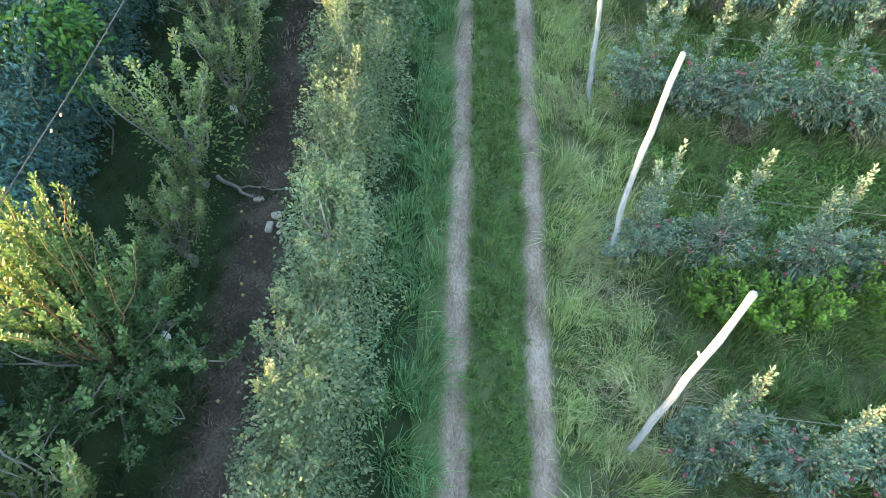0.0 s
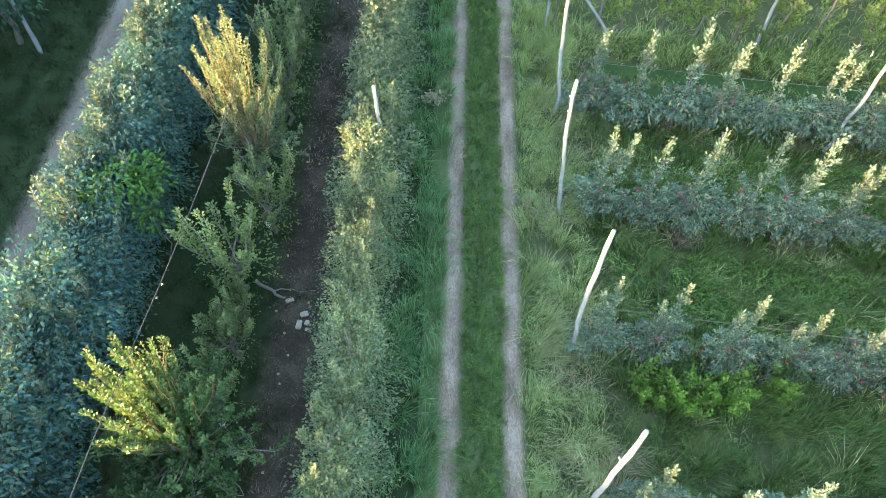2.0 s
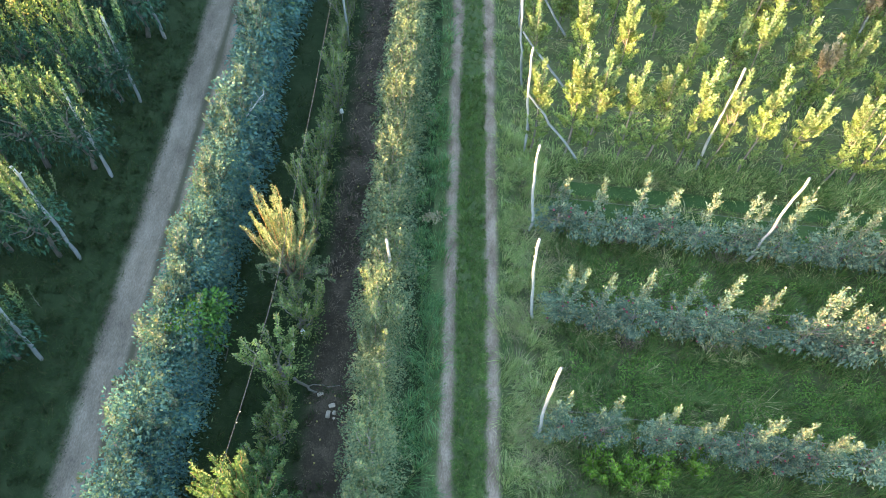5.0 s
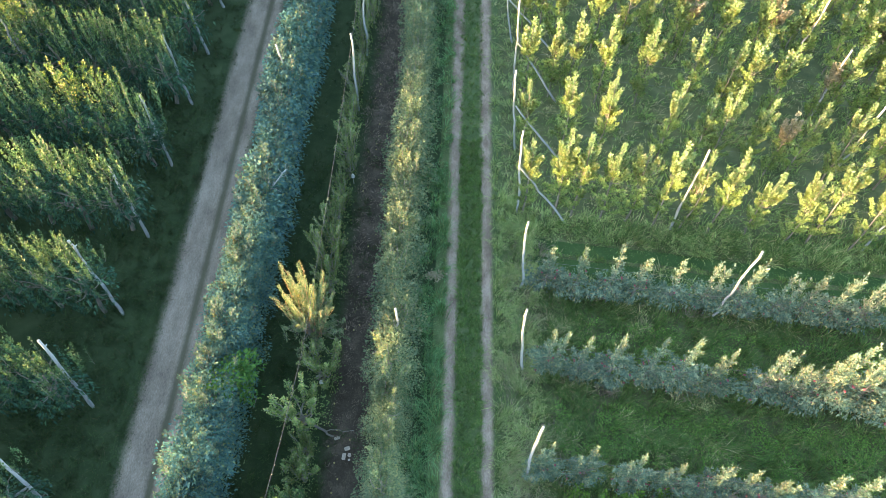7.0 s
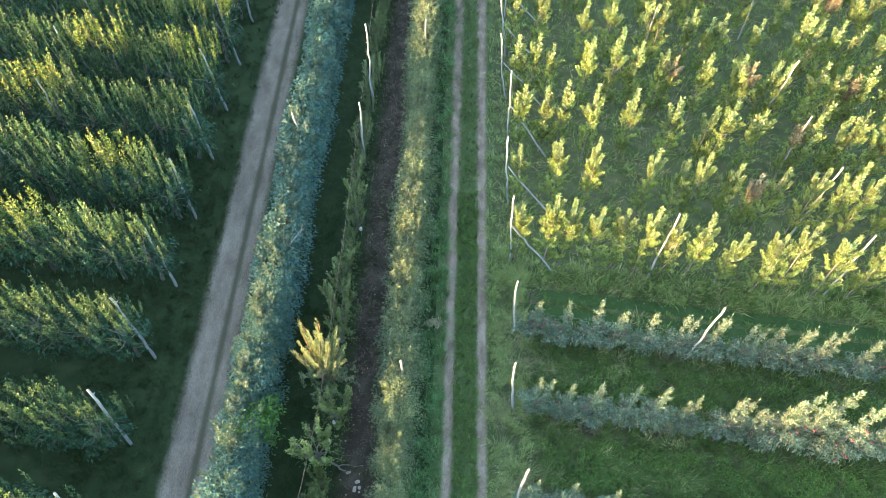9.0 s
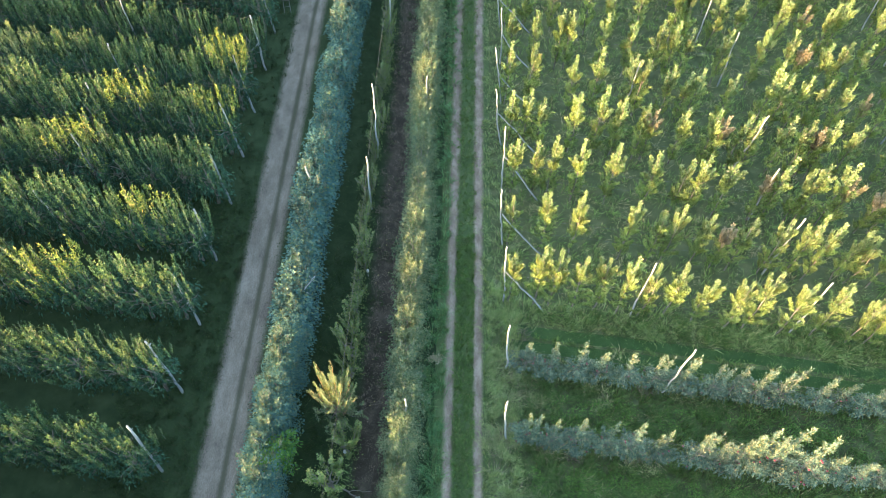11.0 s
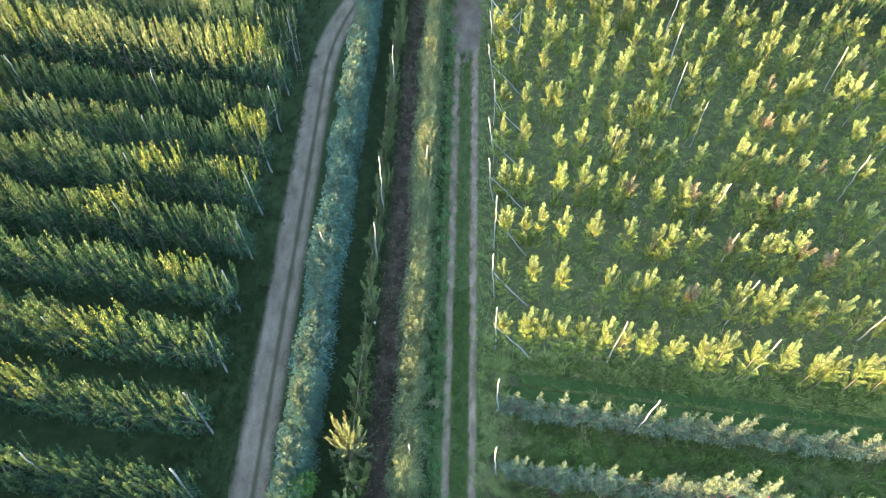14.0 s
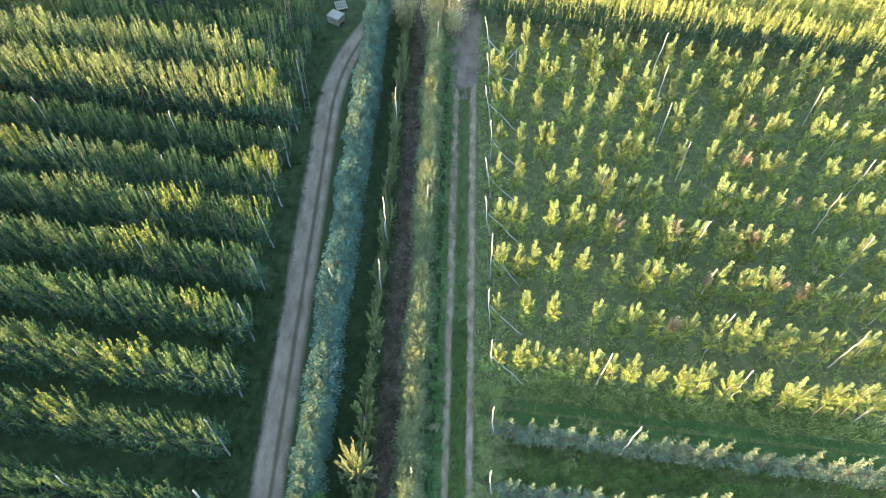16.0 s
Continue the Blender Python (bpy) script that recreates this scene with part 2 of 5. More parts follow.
def band_mat(name, inner, outer, half, fade, rut=None, fine=30.0, coarse=2.0, stretch=0.45):
    """A worn band of earth that breaks up into the turf at its edges; 'across' is the distance from its middle line."""
    m, n, l, b = node_mat(name)
    geo = n.new("ShaderNodeNewGeometry")
    att = n.new("ShaderNodeAttribute")
    att.attribute_name = "across"
    mp = n.new("ShaderNodeMapping")
    mp.inputs["Scale"].default_value = (1, stretch, 1)
    l.new(geo.outputs["Position"], mp.inputs[0])
    big = noise_node(n, l, coarse, 3, mp.outputs[0])
    small = noise_node(n, l, fine, 4, mp.outputs[0], 0.75)
    grain = noise_node(n, l, fine * 0.33, 3, geo.outputs["Position"], 0.7)
    f = math_node(n, l, "MULTIPLY_ADD", small, 0.75, math_node(n, l, "MULTIPLY_ADD", big, 0.75, -0.25))
    earth, turf = ramp(n, inner), ramp(n, outer)
    l.new(f, earth.inputs[0]), l.new(f, turf.inputs[0])
    col = earth.outputs[0]
    wobble = math_node(n, l, "MULTIPLY_ADD", grain, 0.9, math_node(n, l, "MULTIPLY_ADD", big, 0.7, -0.8))
    if rut:
        at, wide, colour = rut
        d = math_node(n, l, "ABSOLUTE", math_node(n, l, "SUBTRACT", att.outputs["Fac"], at))
        d = math_node(n, l, "MULTIPLY_ADD", wobble, wide * 0.7, d)
        k = n.new("ShaderNodeMapRange")
        k.inputs[1].default_value, k.inputs[2].default_value, k.inputs[3].default_value, k.inputs[4].default_value = wide * 0.3, wide * 1.3, 0.85, 0.0
        l.new(d, k.inputs[0])
        col = mixer(n, l, "MIX", k.outputs[0], col, colour)
    d = math_node(n, l, "MULTIPLY_ADD", wobble, fade, math_node(n, l, "ABSOLUTE", att.outputs["Fac"]))
    k = n.new("ShaderNodeMapRange")
    k.inputs[1].default_value, k.inputs[2].default_value = half - fade * 0.5, half + fade * 0.5
    l.new(d, k.inputs[0])
    col = mixer(n, l, "MIX", k.outputs[0], col, turf.outputs[0])
    l.new(col, b.inputs["Base Color"])
    b.inputs["Roughness"].default_value, b.inputs["Specular IOR Level"].default_value = 0.95, 0.2
    bump = n.new("ShaderNodeBump")
    bump.inputs["Strength"].default_value, bump.inputs["Distance"].default_value = 0.7, 0.03
    l.new(small, bump.inputs["Height"])
    l.new(bump.outputs[0], b.inputs["Normal"])
    return m


# turf greens kept dark to include the shade of the left rows
SHADED_TURF_STOPS = [(0.25, (0.02, 0.037, 0.015)), (0.5, (0.034, 0.057, 0.023)), (0.7, (0.056, 0.076, 0.035)), (0.85, (0.09, 0.085, 0.052))]
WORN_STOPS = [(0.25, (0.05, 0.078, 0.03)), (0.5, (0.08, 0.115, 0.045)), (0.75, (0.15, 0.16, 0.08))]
TURF = ground_mat("turf", SHADED_TURF_STOPS)
TRACK_STOPS = [(0.3, (0.125, 0.09, 0.068)), (0.5, (0.245, 0.188, 0.146)), (0.7, (0.39, 0.315, 0.255))]
ROAD_STOPS = [(0.3, (0.13, 0.108, 0.085)), (0.5, (0.21, 0.178, 0.142)), (0.72, (0.31, 0.27, 0.22))]
TRACK = band_mat("dry_track", TRACK_STOPS, WORN_STOPS, 0.21, 0.16)
APRON = band_mat("dry_apron", [(0.3, (0.1, 0.08, 0.067)), (0.5, (0.16, 0.133, 0.113)), (0.7, (0.23, 0.197, 0.17))], WORN_STOPS, 1.3, 0.4, None, 14, 0.9, 0.6)
GRAVEL = band_mat("farm_road", ROAD_STOPS, SHADED_TURF_STOPS, 0.9, 0.34, (0.26, 0.17, (0.07, 0.072, 0.043)), 26, 1.4, 0.4)
SOIL = band_mat("bare_soil", [(0.25, (0.03, 0.025, 0.018)), (0.5, (0.066, 0.054, 0.04)), (0.75, (0.15, 0.122, 0.094))], SHADED_TURF_STOPS, 0.75, 0.5, None, 24, 1.3, 0.8)

# ---- mesh helpers ----
rng = np.random.default_rng(7)


def quick_mesh(name, verts, quads, mat=None, smooth=False):
    """A mesh of quads from arrays."""
    me = bpy.data.meshes.new(name)
    verts, quads = np.asarray(verts, np.float32), np.asarray(quads, np.int32)
    me.vertices.add(len(verts))
    me.vertices.foreach_set("co", verts.ravel())
    me.loops.add(quads.size)
    me.loops.foreach_set("vertex_index", quads.ravel())
    me.polygons.add(len(quads))
    me.polygons.foreach_set("loop_start", np.arange(0, quads.size, 4, dtype=np.int32))
    me.update(calc_edges=True)
    me.validate()
    if smooth:
        me.polygons.foreach_set("use_smooth", np.ones(len(quads), bool))
    if mat:
        me.materials.append(mat)
    return me


class Pile:
    """Collects quads for one mesh."""

    def __init__(self):
        self.v, self.q, self.n = [], [], 0

    def add(self, v, q):
        v = np.asarray(v, float).reshape(-1, 3)
        self.v.append(v)
        self.q.append(np.asarray(q, int).reshape(-1, 4) + self.n)
        self.n += len(v)

    def mesh(self, name, mat=None, smooth=False):
        return quick_mesh(name, np.concatenate(self.v), np.concatenate(self.q), mat, smooth)


def part(name, me, parent, label=""):
    ob = new(name, me)
    ob.parent = parent
    return tagged(ob, label) if label else ob


def empty(name):
    ob = new(name)
    ob.empty_display_size = 0.2
    return ob


def unit(a):
    return a / np.maximum(np.linalg.norm(a, axis=-1, keepdims=True), 1e-9)


def add_leaves(pile, base, way, length, width, fine=False, droop=0.15):
    """Folded leaf blades: base points, directions, lengths and widths."""
    n = len(base)
    way = unit(way)
    up = np.array([0, 0, 1.0]) + rng.normal(0, 0.45, (n, 3))
    side = unit(np.cross(way, up))
    face = np.cross(side, way)
    L, W = np.broadcast_to(length, n)[:, None], np.broadcast_to(width, n)[:, None]
    tip = base + way * L - np.array([0, 0, 1.0]) * L * droop
    lift = face * W * 0.22
    if fine:
        l1, r1 = base + way * L * 0.3 - side * W * 0.48 + lift, base + way * L * 0.3 + side * W * 0.48 + lift
        l2, r2 = base + way * L * 0.72 - side * W * 0.38 + lift * 0.6, base + way * L * 0.72 + side * W * 0.38 + lift * 0.6
        v = np.stack([base, l1, l2, tip, r2, r1], 1)
        k = np.arange(n)[:, None] * 6
        q = np.concatenate([k + np.array([0, 3, 2, 1]), k + np.array([0, 5, 4, 3])])
    else:
        lft, rgt = base + way * L * 0.45 - side * W * 0.5 + lift, base + way * L * 0.45 + side * W * 0.5 + lift
        v = np.stack([base, lft, tip, rgt], 1)
        k = np.arange(n)[:, None] * 4
        q = k + np.array([0, 3, 2, 1])
    pile.add(v.reshape(-1, 3), q)


def add_tube(pile, path, radii, sides=6, cap=True):
    """A tapering tube along a path."""
    path = np.asarray(path, float)
    n = len(path)
    radii = np.broadcast_to(radii, n)
    d = unit(np.gradient(path, axis=0))
    ref = np.where(np.abs(d[:, 2:3]) > 0.9, np.array([[1.0, 0, 0]]), np.array([[0, 0, 1.0]]))
    s = unit(np.cross(d, ref))
    t = np.cross(d, s)
    ang = np.linspace(0, 2 * np.pi, sides, endpoint=False)
    ring = path[:, None] + radii[:, None, None] * (np.cos(ang)[None, :, None] * s[:, None] + np.sin(ang)[None, :, None] * t[:, None])
    i, j = np.meshgrid(np.arange(n - 1), np.arange(sides), indexing="ij")
    k = (j + 1) % sides
    q = np.stack([i * sides + j, i * sides + k, (i + 1) * sides + k, (i + 1) * sides + j], -1).reshape(-1, 4)
    if cap and sides in (4, 6):
        o = (n - 1) * sides
        q = np.concatenate([q, [[o, o + 1, o + 2, o + 3]] + ([[o, o + 3, o + 4, o + 5]] if sides == 6 else [])])
    pile.add(ring.reshape(-1, 3), q)


def bent(p, q, bend, n=6):
    """A crooked line from p to q."""
    p, q = np.asarray(p, float), np.asarray(q, float)
    t = np.linspace(0, 1, n)[:, None]
    w = np.cumsum(rng.normal(0, 1, (n, 3)), 0)
    w -= t * w[-1] + (1 - t) * w[0]
    return p + (q - p) * t + w * bend * np.array([1, 1, 0.4])


def add_shoot(leaves, stems, p, q, count, radius, leaf, fine, bend=0.04, thick=0.012, slim=0.55, stem=True, rise=0.55):
    """An upright shoot: a thin stem with leaves all round it."""
    path = bent(p, q, bend, 6 if fine else 3)
    if stem:
        add_tube(stems, path, np.linspace(thick, 0.004, len(path)), 4)
    t = np.sort(rng.uniform(0.08, 1.0, count)) ** 0.9
    at = np.stack([np.interp(t, np.linspace(0, 1, len(path)), path[:, i]) for i in range(3)], 1)
    ang = np.arange(count) * 2.4 + rng.uniform(0, 6.3) + rng.normal(0, 0.4, count)
    out = np.stack([np.cos(ang), np.sin(ang), np.full(count, rise) + t * 0.5], 1)
    taper = np.where(t > 0.8, 1.25 - t * 0.5, 0.95)
    off = np.stack([np.cos(ang), np.sin(ang), np.zeros(count)], 1) * (radius * rng.uniform(0, 0.55, count) * taper)[:, None]
    add_leaves(leaves, at + off, out, leaf * rng.uniform(0.7, 1.2, count), leaf * slim * rng.uniform(0.8, 1.2, count), fine)


def add_mass(leaves, middle, half, count, leaf, fine, shell=0.55, droop=0.3, hang=0.0, clumps=14, tight=0.33):
    """A loose rounded mass of leaves gathered in clumps, with gaps between them."""
    c = unit(rng.normal(0, 1, (clumps, 3))) * (rng.uniform(shell, 1.0, (clumps, 1)))
    who = rng.integers(0, clumps, count)
    local = c[who] + rng.normal(0, tight, (count, 3))
    far = np.linalg.norm(local, axis=1, keepdims=True)
    local = local * np.minimum(1.0, 1.18 / np.maximum(far, 1e-6))
    pos = np.asarray(middle) + local * np.asarray(half)
    out = unit(local * np.asarray(half)) + rng.normal(0, 0.6, (count, 3)) + np.array([0, 0, 0.25 - hang])
    pos[:, 2] = np.maximum(pos[:, 2], 0.12)
    add_leaves(leaves, pos, out, leaf * rng.uniform(0.65, 1.25, count), leaf * 0.52 * rng.uniform(0.8, 1.2, count), fine, droop)


# ---- kinds of trees: each is an Empty with a trunk and a crown ----
def assemble(name, leaves, stems, leaf_material, bark_material, label, group, extra=()):
    tree = empty(name)
    part("trunk", stems.mesh("trunk", bark_material, True), tree)
    part("crown", leaves.mesh("crown", leaf_material), tree)
    tagged(tree, label, "tree", group)
    return tree


def apple_ball(r=0.042):
    bm = bmesh.new()
    bmesh.ops.create_uvsphere(bm, u_segments=6, v_segments=4, radius=r)
    for v in bm.verts:
        v.co.z *= 0.9
        if abs(v.co.x) + abs(v.co.y) < 1e-4:
            v.co.z *= 0.7
    me = bpy.data.meshes.new("apple")
    bm.to_mesh(me)
    bm.free()
    me.polygons.foreach_set("use_smooth", np.ones(len(me.polygons), bool))
    me.materials.append(APPLE)
    return me


APPLE_MESH = apple_ball()


def make_apple_tree(fine, label, apples):
    """A low tree: a drooping skirt of leaves with one or two bushy leaders above it."""
    lv, st = Pile(), Pile()
    n = 2 if fine else 1
    leaf = 0.09 if fine else 0.125
    top = rng.uniform(3.1, 3.75)
    add_tube(st, bent((0, 0, 0), (0.05, 0, 1.7), 0.04), np.array([0.045, 0.04, 0.03, 0.018, 0.01, 0.007]), 6)
    for k in range(15):
        ang = rng.uniform(0, 6.28)
        z = rng.uniform(0.35, 1.3)
        tip = np.array([math.cos(ang) * rng.uniform(0.5, 0.85), math.sin(ang) * 0.55, z + rng.uniform(-0.25, 0.3)])
        add_tube(st, bent((0, 0, z), tip, 0.05, 4), np.linspace(0.018, 0.006, 4), 4)
        add_shoot(lv, st, tip * np.array([0.35, 0.35, 1]), tip + np.array([0, 0, 0.2]), 38 * n, 0.17, leaf, fine, slim=0.42, stem=k % 2 == 0)
    add_mass(lv, (0, 0, 0.85), (0.78, 0.5, 0.55), 460 * n, leaf, fine, 0.45, 0.4, 0.25, 18, 0.22)
    for k in range(rng.integers(1, 3)):
        x, y = rng.normal(0, 0.1) + 0.3 * k * rng.choice((-1, 1)), rng.normal(0, 0.08)
        h = top - 0.4 * k * rng.uniform(0.7, 1.2)
        add_shoot(lv, st, (x * 0.4, y * 0.4, 1.0), (x * 1.1, y * 1.2, h), (100 - 20 * k) * n, 0.15, leaf * 0.95, fine, slim=0.45, rise=0.85)
        for m in range(8):
            ang, f = m * 2.4 + rng.uniform(0, 0.8), 0.12 + 0.7 * m / 8
            p = np.array([x * 0.8, y * 0.8, 1.0 + (h - 1.0) * f])
            reach = (0.36 - 0.28 * f) * rng.uniform(0.7, 1.15)
            add_shoot(lv, st, p, p + np.array([math.cos(ang) * reach, math.sin(ang) * reach * 0.8, rng.uniform(0.25, 0.42)]), 24 * n, 0.1, leaf * 0.9, fine, slim=0.45, rise=0.8, stem=m % 2 == 0)
    tree = assemble("apple_tree", lv, st, LEAF_APPLE, BARK, label, "apple trees in the low rows")
    for k in range(apples):
        ang, z = rng.uniform(0, 6.28), rng.uniform(0.65, 1.7)
        r = 0.95 if z < 1.2 else 0.5
        ob = part("apple", APPLE_MESH, tree)
        ob.location = (math.cos(ang) * 0.74 * r, math.sin(ang) * 0.52 * r, z)
        ob.scale = (rng.uniform(0.75, 1.08),) * 3
    return tree


def make_young_tree(label, rusty=False, fine=False):
    """A spindle: a leader and a fan of thick leafy fingers that all reach upwards, greener and looser below."""
    lv, st, inner = Pile(), Pile(), Pile()
    top = rng.uniform(4.1, 4.7)
    leaf, n = (0.11, 1.7) if fine else (0.155, 1.0)
    add_tube(st, bent((0, 0, 0), (0, 0, top * 0.85), 0.05), np.linspace(0.045, 0.012, 6), 6)
    add_shoot(lv, st, (0, 0, top * 0.5), (rng.normal(0, 0.07), rng.normal(0, 0.06), top), int(140 * n), 0.17, leaf, False, 0.04, slim=0.56, rise=0.9)
    for k in range(rng.integers(5, 8)):
        ang = k * 2.4 + rng.uniform(-0.5, 0.5)
        z = top * rng.uniform(0.48, 0.66)
        r = rng.uniform(0.26, 0.52)
        tip = np.array([math.cos(ang) * r, math.sin(ang) * r * 0.8, min(top * 0.97, z + rng.uniform(0.7, 1.25))])
        knee = np.array([tip[0] * 0.62, tip[1] * 0.62, z + 0.16])
        add_tube(st, bent((0, 0, z - 0.05), knee, 0.02, 4), np.linspace(0.014, 0.009, 4), 4)
        add_shoot(lv, st, knee * np.array([0.6, 0.6, 1.0]), tip, int((92 * (tip[2] - z) + 22) * n), 0.14, leaf, False, 0.03, slim=0.56, rise=0.95, stem=False)
    for k in range(24):
        ang, z = k * 2.4 + rng.uniform(-0.5, 0.5), rng.uniform(0.3, 2.7)
        r = rng.uniform(0.3, 0.66)
        tip = np.array([math.cos(ang) * r, math.sin(ang) * r * 0.85, z + rng.uniform(0.45, 0.95)])
        add_shoot(inner, st, (tip[0] * 0.2, tip[1] * 0.2, z), tip, int(40 * n), 0.13, leaf, False, 0.04, slim=0.5, rise=0.8, stem=k % 3 == 0)
    tree = assemble("spindle_tree", lv, st, LEAF_RUST if rusty else LEAF_YOUNG, BARK, label, "young trees in the wired rows")
    part("lower_leaves", inner.mesh("lower_leaves", LEAF_INNER), tree, "darker green leaves low on the tree")
    return tree


def make_dense_tree(label, mat=None, low=False, coarse=False, tip_mat=None):
    """A full tree: feathery upright shoots coloured as sunlit, all over a hanging inside coloured as shaded, with grey
    limbs.
    """
    lv, st, tips = Pile(), Pile(), Pile()
    top = rng.uniform(3.2, 3.6) if low else rng.uniform(4.2, 4.75)
    add_tube(st, bent((0, 0, 0), (0.1, 0, 2.3), 0.09), np.linspace(0.085, 0.03, 6), 6)
    for k in range(9):
        ang, z = rng.uniform(0, 6.28), rng.uniform(0.6, 1.7)
        tip = np.array([math.cos(ang) * 0.85, math.sin(ang) * 0.8, z + 0.5])
        add_tube(st, bent((0, 0, z), tip, 0.07), np.linspace(0.035, 0.01, 6), 4)
    if coarse:
        add_mass(lv, (0, 0, top * 0.5), (1.0, 0.8, top * 0.42), 250, 0.42, False, 0.4, 0.3, 0.1, 26, 0.28)
        return assemble("orchard_tree", lv, st, mat or LEAF_DENSE, BARK, label, "full-grown trees in the dense rows")
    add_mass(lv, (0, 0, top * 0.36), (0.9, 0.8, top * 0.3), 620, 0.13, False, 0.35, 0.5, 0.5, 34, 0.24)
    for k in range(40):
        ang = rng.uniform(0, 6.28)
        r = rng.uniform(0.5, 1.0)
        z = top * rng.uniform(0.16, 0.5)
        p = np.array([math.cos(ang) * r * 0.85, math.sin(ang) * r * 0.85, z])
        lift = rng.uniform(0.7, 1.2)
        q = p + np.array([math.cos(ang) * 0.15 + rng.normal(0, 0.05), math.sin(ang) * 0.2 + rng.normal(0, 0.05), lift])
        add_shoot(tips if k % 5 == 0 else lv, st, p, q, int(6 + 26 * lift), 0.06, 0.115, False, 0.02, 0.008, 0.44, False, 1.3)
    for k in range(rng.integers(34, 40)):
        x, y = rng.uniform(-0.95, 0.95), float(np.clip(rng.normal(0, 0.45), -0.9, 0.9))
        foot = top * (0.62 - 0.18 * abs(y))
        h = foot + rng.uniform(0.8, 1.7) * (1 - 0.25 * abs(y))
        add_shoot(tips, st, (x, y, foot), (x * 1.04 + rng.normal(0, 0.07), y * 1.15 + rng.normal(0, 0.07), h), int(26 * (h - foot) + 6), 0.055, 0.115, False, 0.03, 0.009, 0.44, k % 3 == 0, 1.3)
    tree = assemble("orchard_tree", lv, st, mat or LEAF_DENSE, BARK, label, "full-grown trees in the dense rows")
    part("upper_leaves", tips.mesh("upper_leaves", tip_mat or mat or LEAF_TIP), tree, "young yellow-green leaves on upright shoots, lightened as if sunlit")
    return tree


def make_grey_tree(fine, label):
    lv, st, tips = Pile(), Pile(), Pile()
    n = 2 if fine else 1
    leaf = 0.086 if fine else 0.145
    top = rng.uniform(3.2, 3.9)
    add_tube(st, bent((0, 0, 0), (0, 0.1, 2.6), 0.07), np.linspace(0.07, 0.02, 6), 6)
    for k in range(6):
        ang, z = rng.uniform(0, 6.28), rng.uniform(0.6, 2.0)
        tip = np.array([math.cos(ang) * 0.5, math.sin(ang) * 0.7, z + 0.7])
        add_tube(st, bent((0, 0, z), tip, 0.07), np.linspace(0.03, 0.008, 6), 4)
    for z, hx, hz, c in ((0.9, 0.66, 0.75, 560), (1.8, 0.64, 0.8, 640), (2.6, 0.5, 0.6, 520)):
        add_mass(lv, (0, 0, z), (hx * 1.2, 0.78, hz), int(c * 1.5) * n, leaf, fine, 0.5, 0.3, 0.0, 30, 0.24)
    for k in range(13):
        x, y = float(np.clip(rng.normal(-0.1, 0.3), -0.55, 0.5)), rng.uniform(-0.65, 0.65)
        foot = top * (0.74 - 0.3 * abs(x))
        add_shoot(tips, st, (x, y, foot), (x * 1.35, y * 1.08, foot + rng.uniform(0.45, 0.95)), 24 * n, 0.1, leaf, fine, rise=0.7)
    tree = assemble("grey_leaved_tree", lv, st, LEAF_GREY, PALE_BARK, label, "grey-leaved trees along the farm road")
    part("upper_leaves", tips.mesh("upper_leaves", LEAF_PALETIP), tree, "young leaves on the top shoots, tinted as if sunlit")
    return tree


def make_trained_tree(fine, label):
    lv, st = Pile(), Pile()
    n = 4 if fine else 2
    leaf = 0.06 if fine else 0.1
    top = rng.uniform(2.8, 3.3)
    add_tube(st, bent((0, 0, 0), (0, 0.05, 2.7), 0.06), np.linspace(0.045, 0.008, 6), 6)
    for k in range(8):
        ang, z = rng.uniform(0, 6.28), rng.uniform(0.5, 2.1)
        tip = np.array([math.cos(ang) * 0.4, math.sin(ang) * 0.6, z + 0.45])
        add_tube(st, bent((0, 0, z), tip, 0.06), np.linspace(0.017, 0.006, 6), 4)
    for z, hx, hz, c in ((0.7, 0.78, 0.62, 430), (1.5, 0.66, 0.7, 430), (2.25, 0.46, 0.62, 330)):
        add_mass(lv, (0.06, 0, z), (hx, 0.68, hz), c * n, leaf, fine, 0.45, 0.25, 0.0, 22, 0.27)
    for k in range(12):
        x, y = rng.normal(0, 0.2), rng.uniform(-0.6, 0.6)
        foot = top * rng.uniform(0.55, 0.72)
        add_shoot(lv, st, (x, y, foot), (x * 1.4, y, foot + rng.uniform(0.5, 0.95)), 22 * n, 0.1, leaf, fine, rise=0.7)
    return assemble("trained_tree", lv, st, LEAF_HEDGE, PALE_BARK, label, "trained fruit trees beside the track")


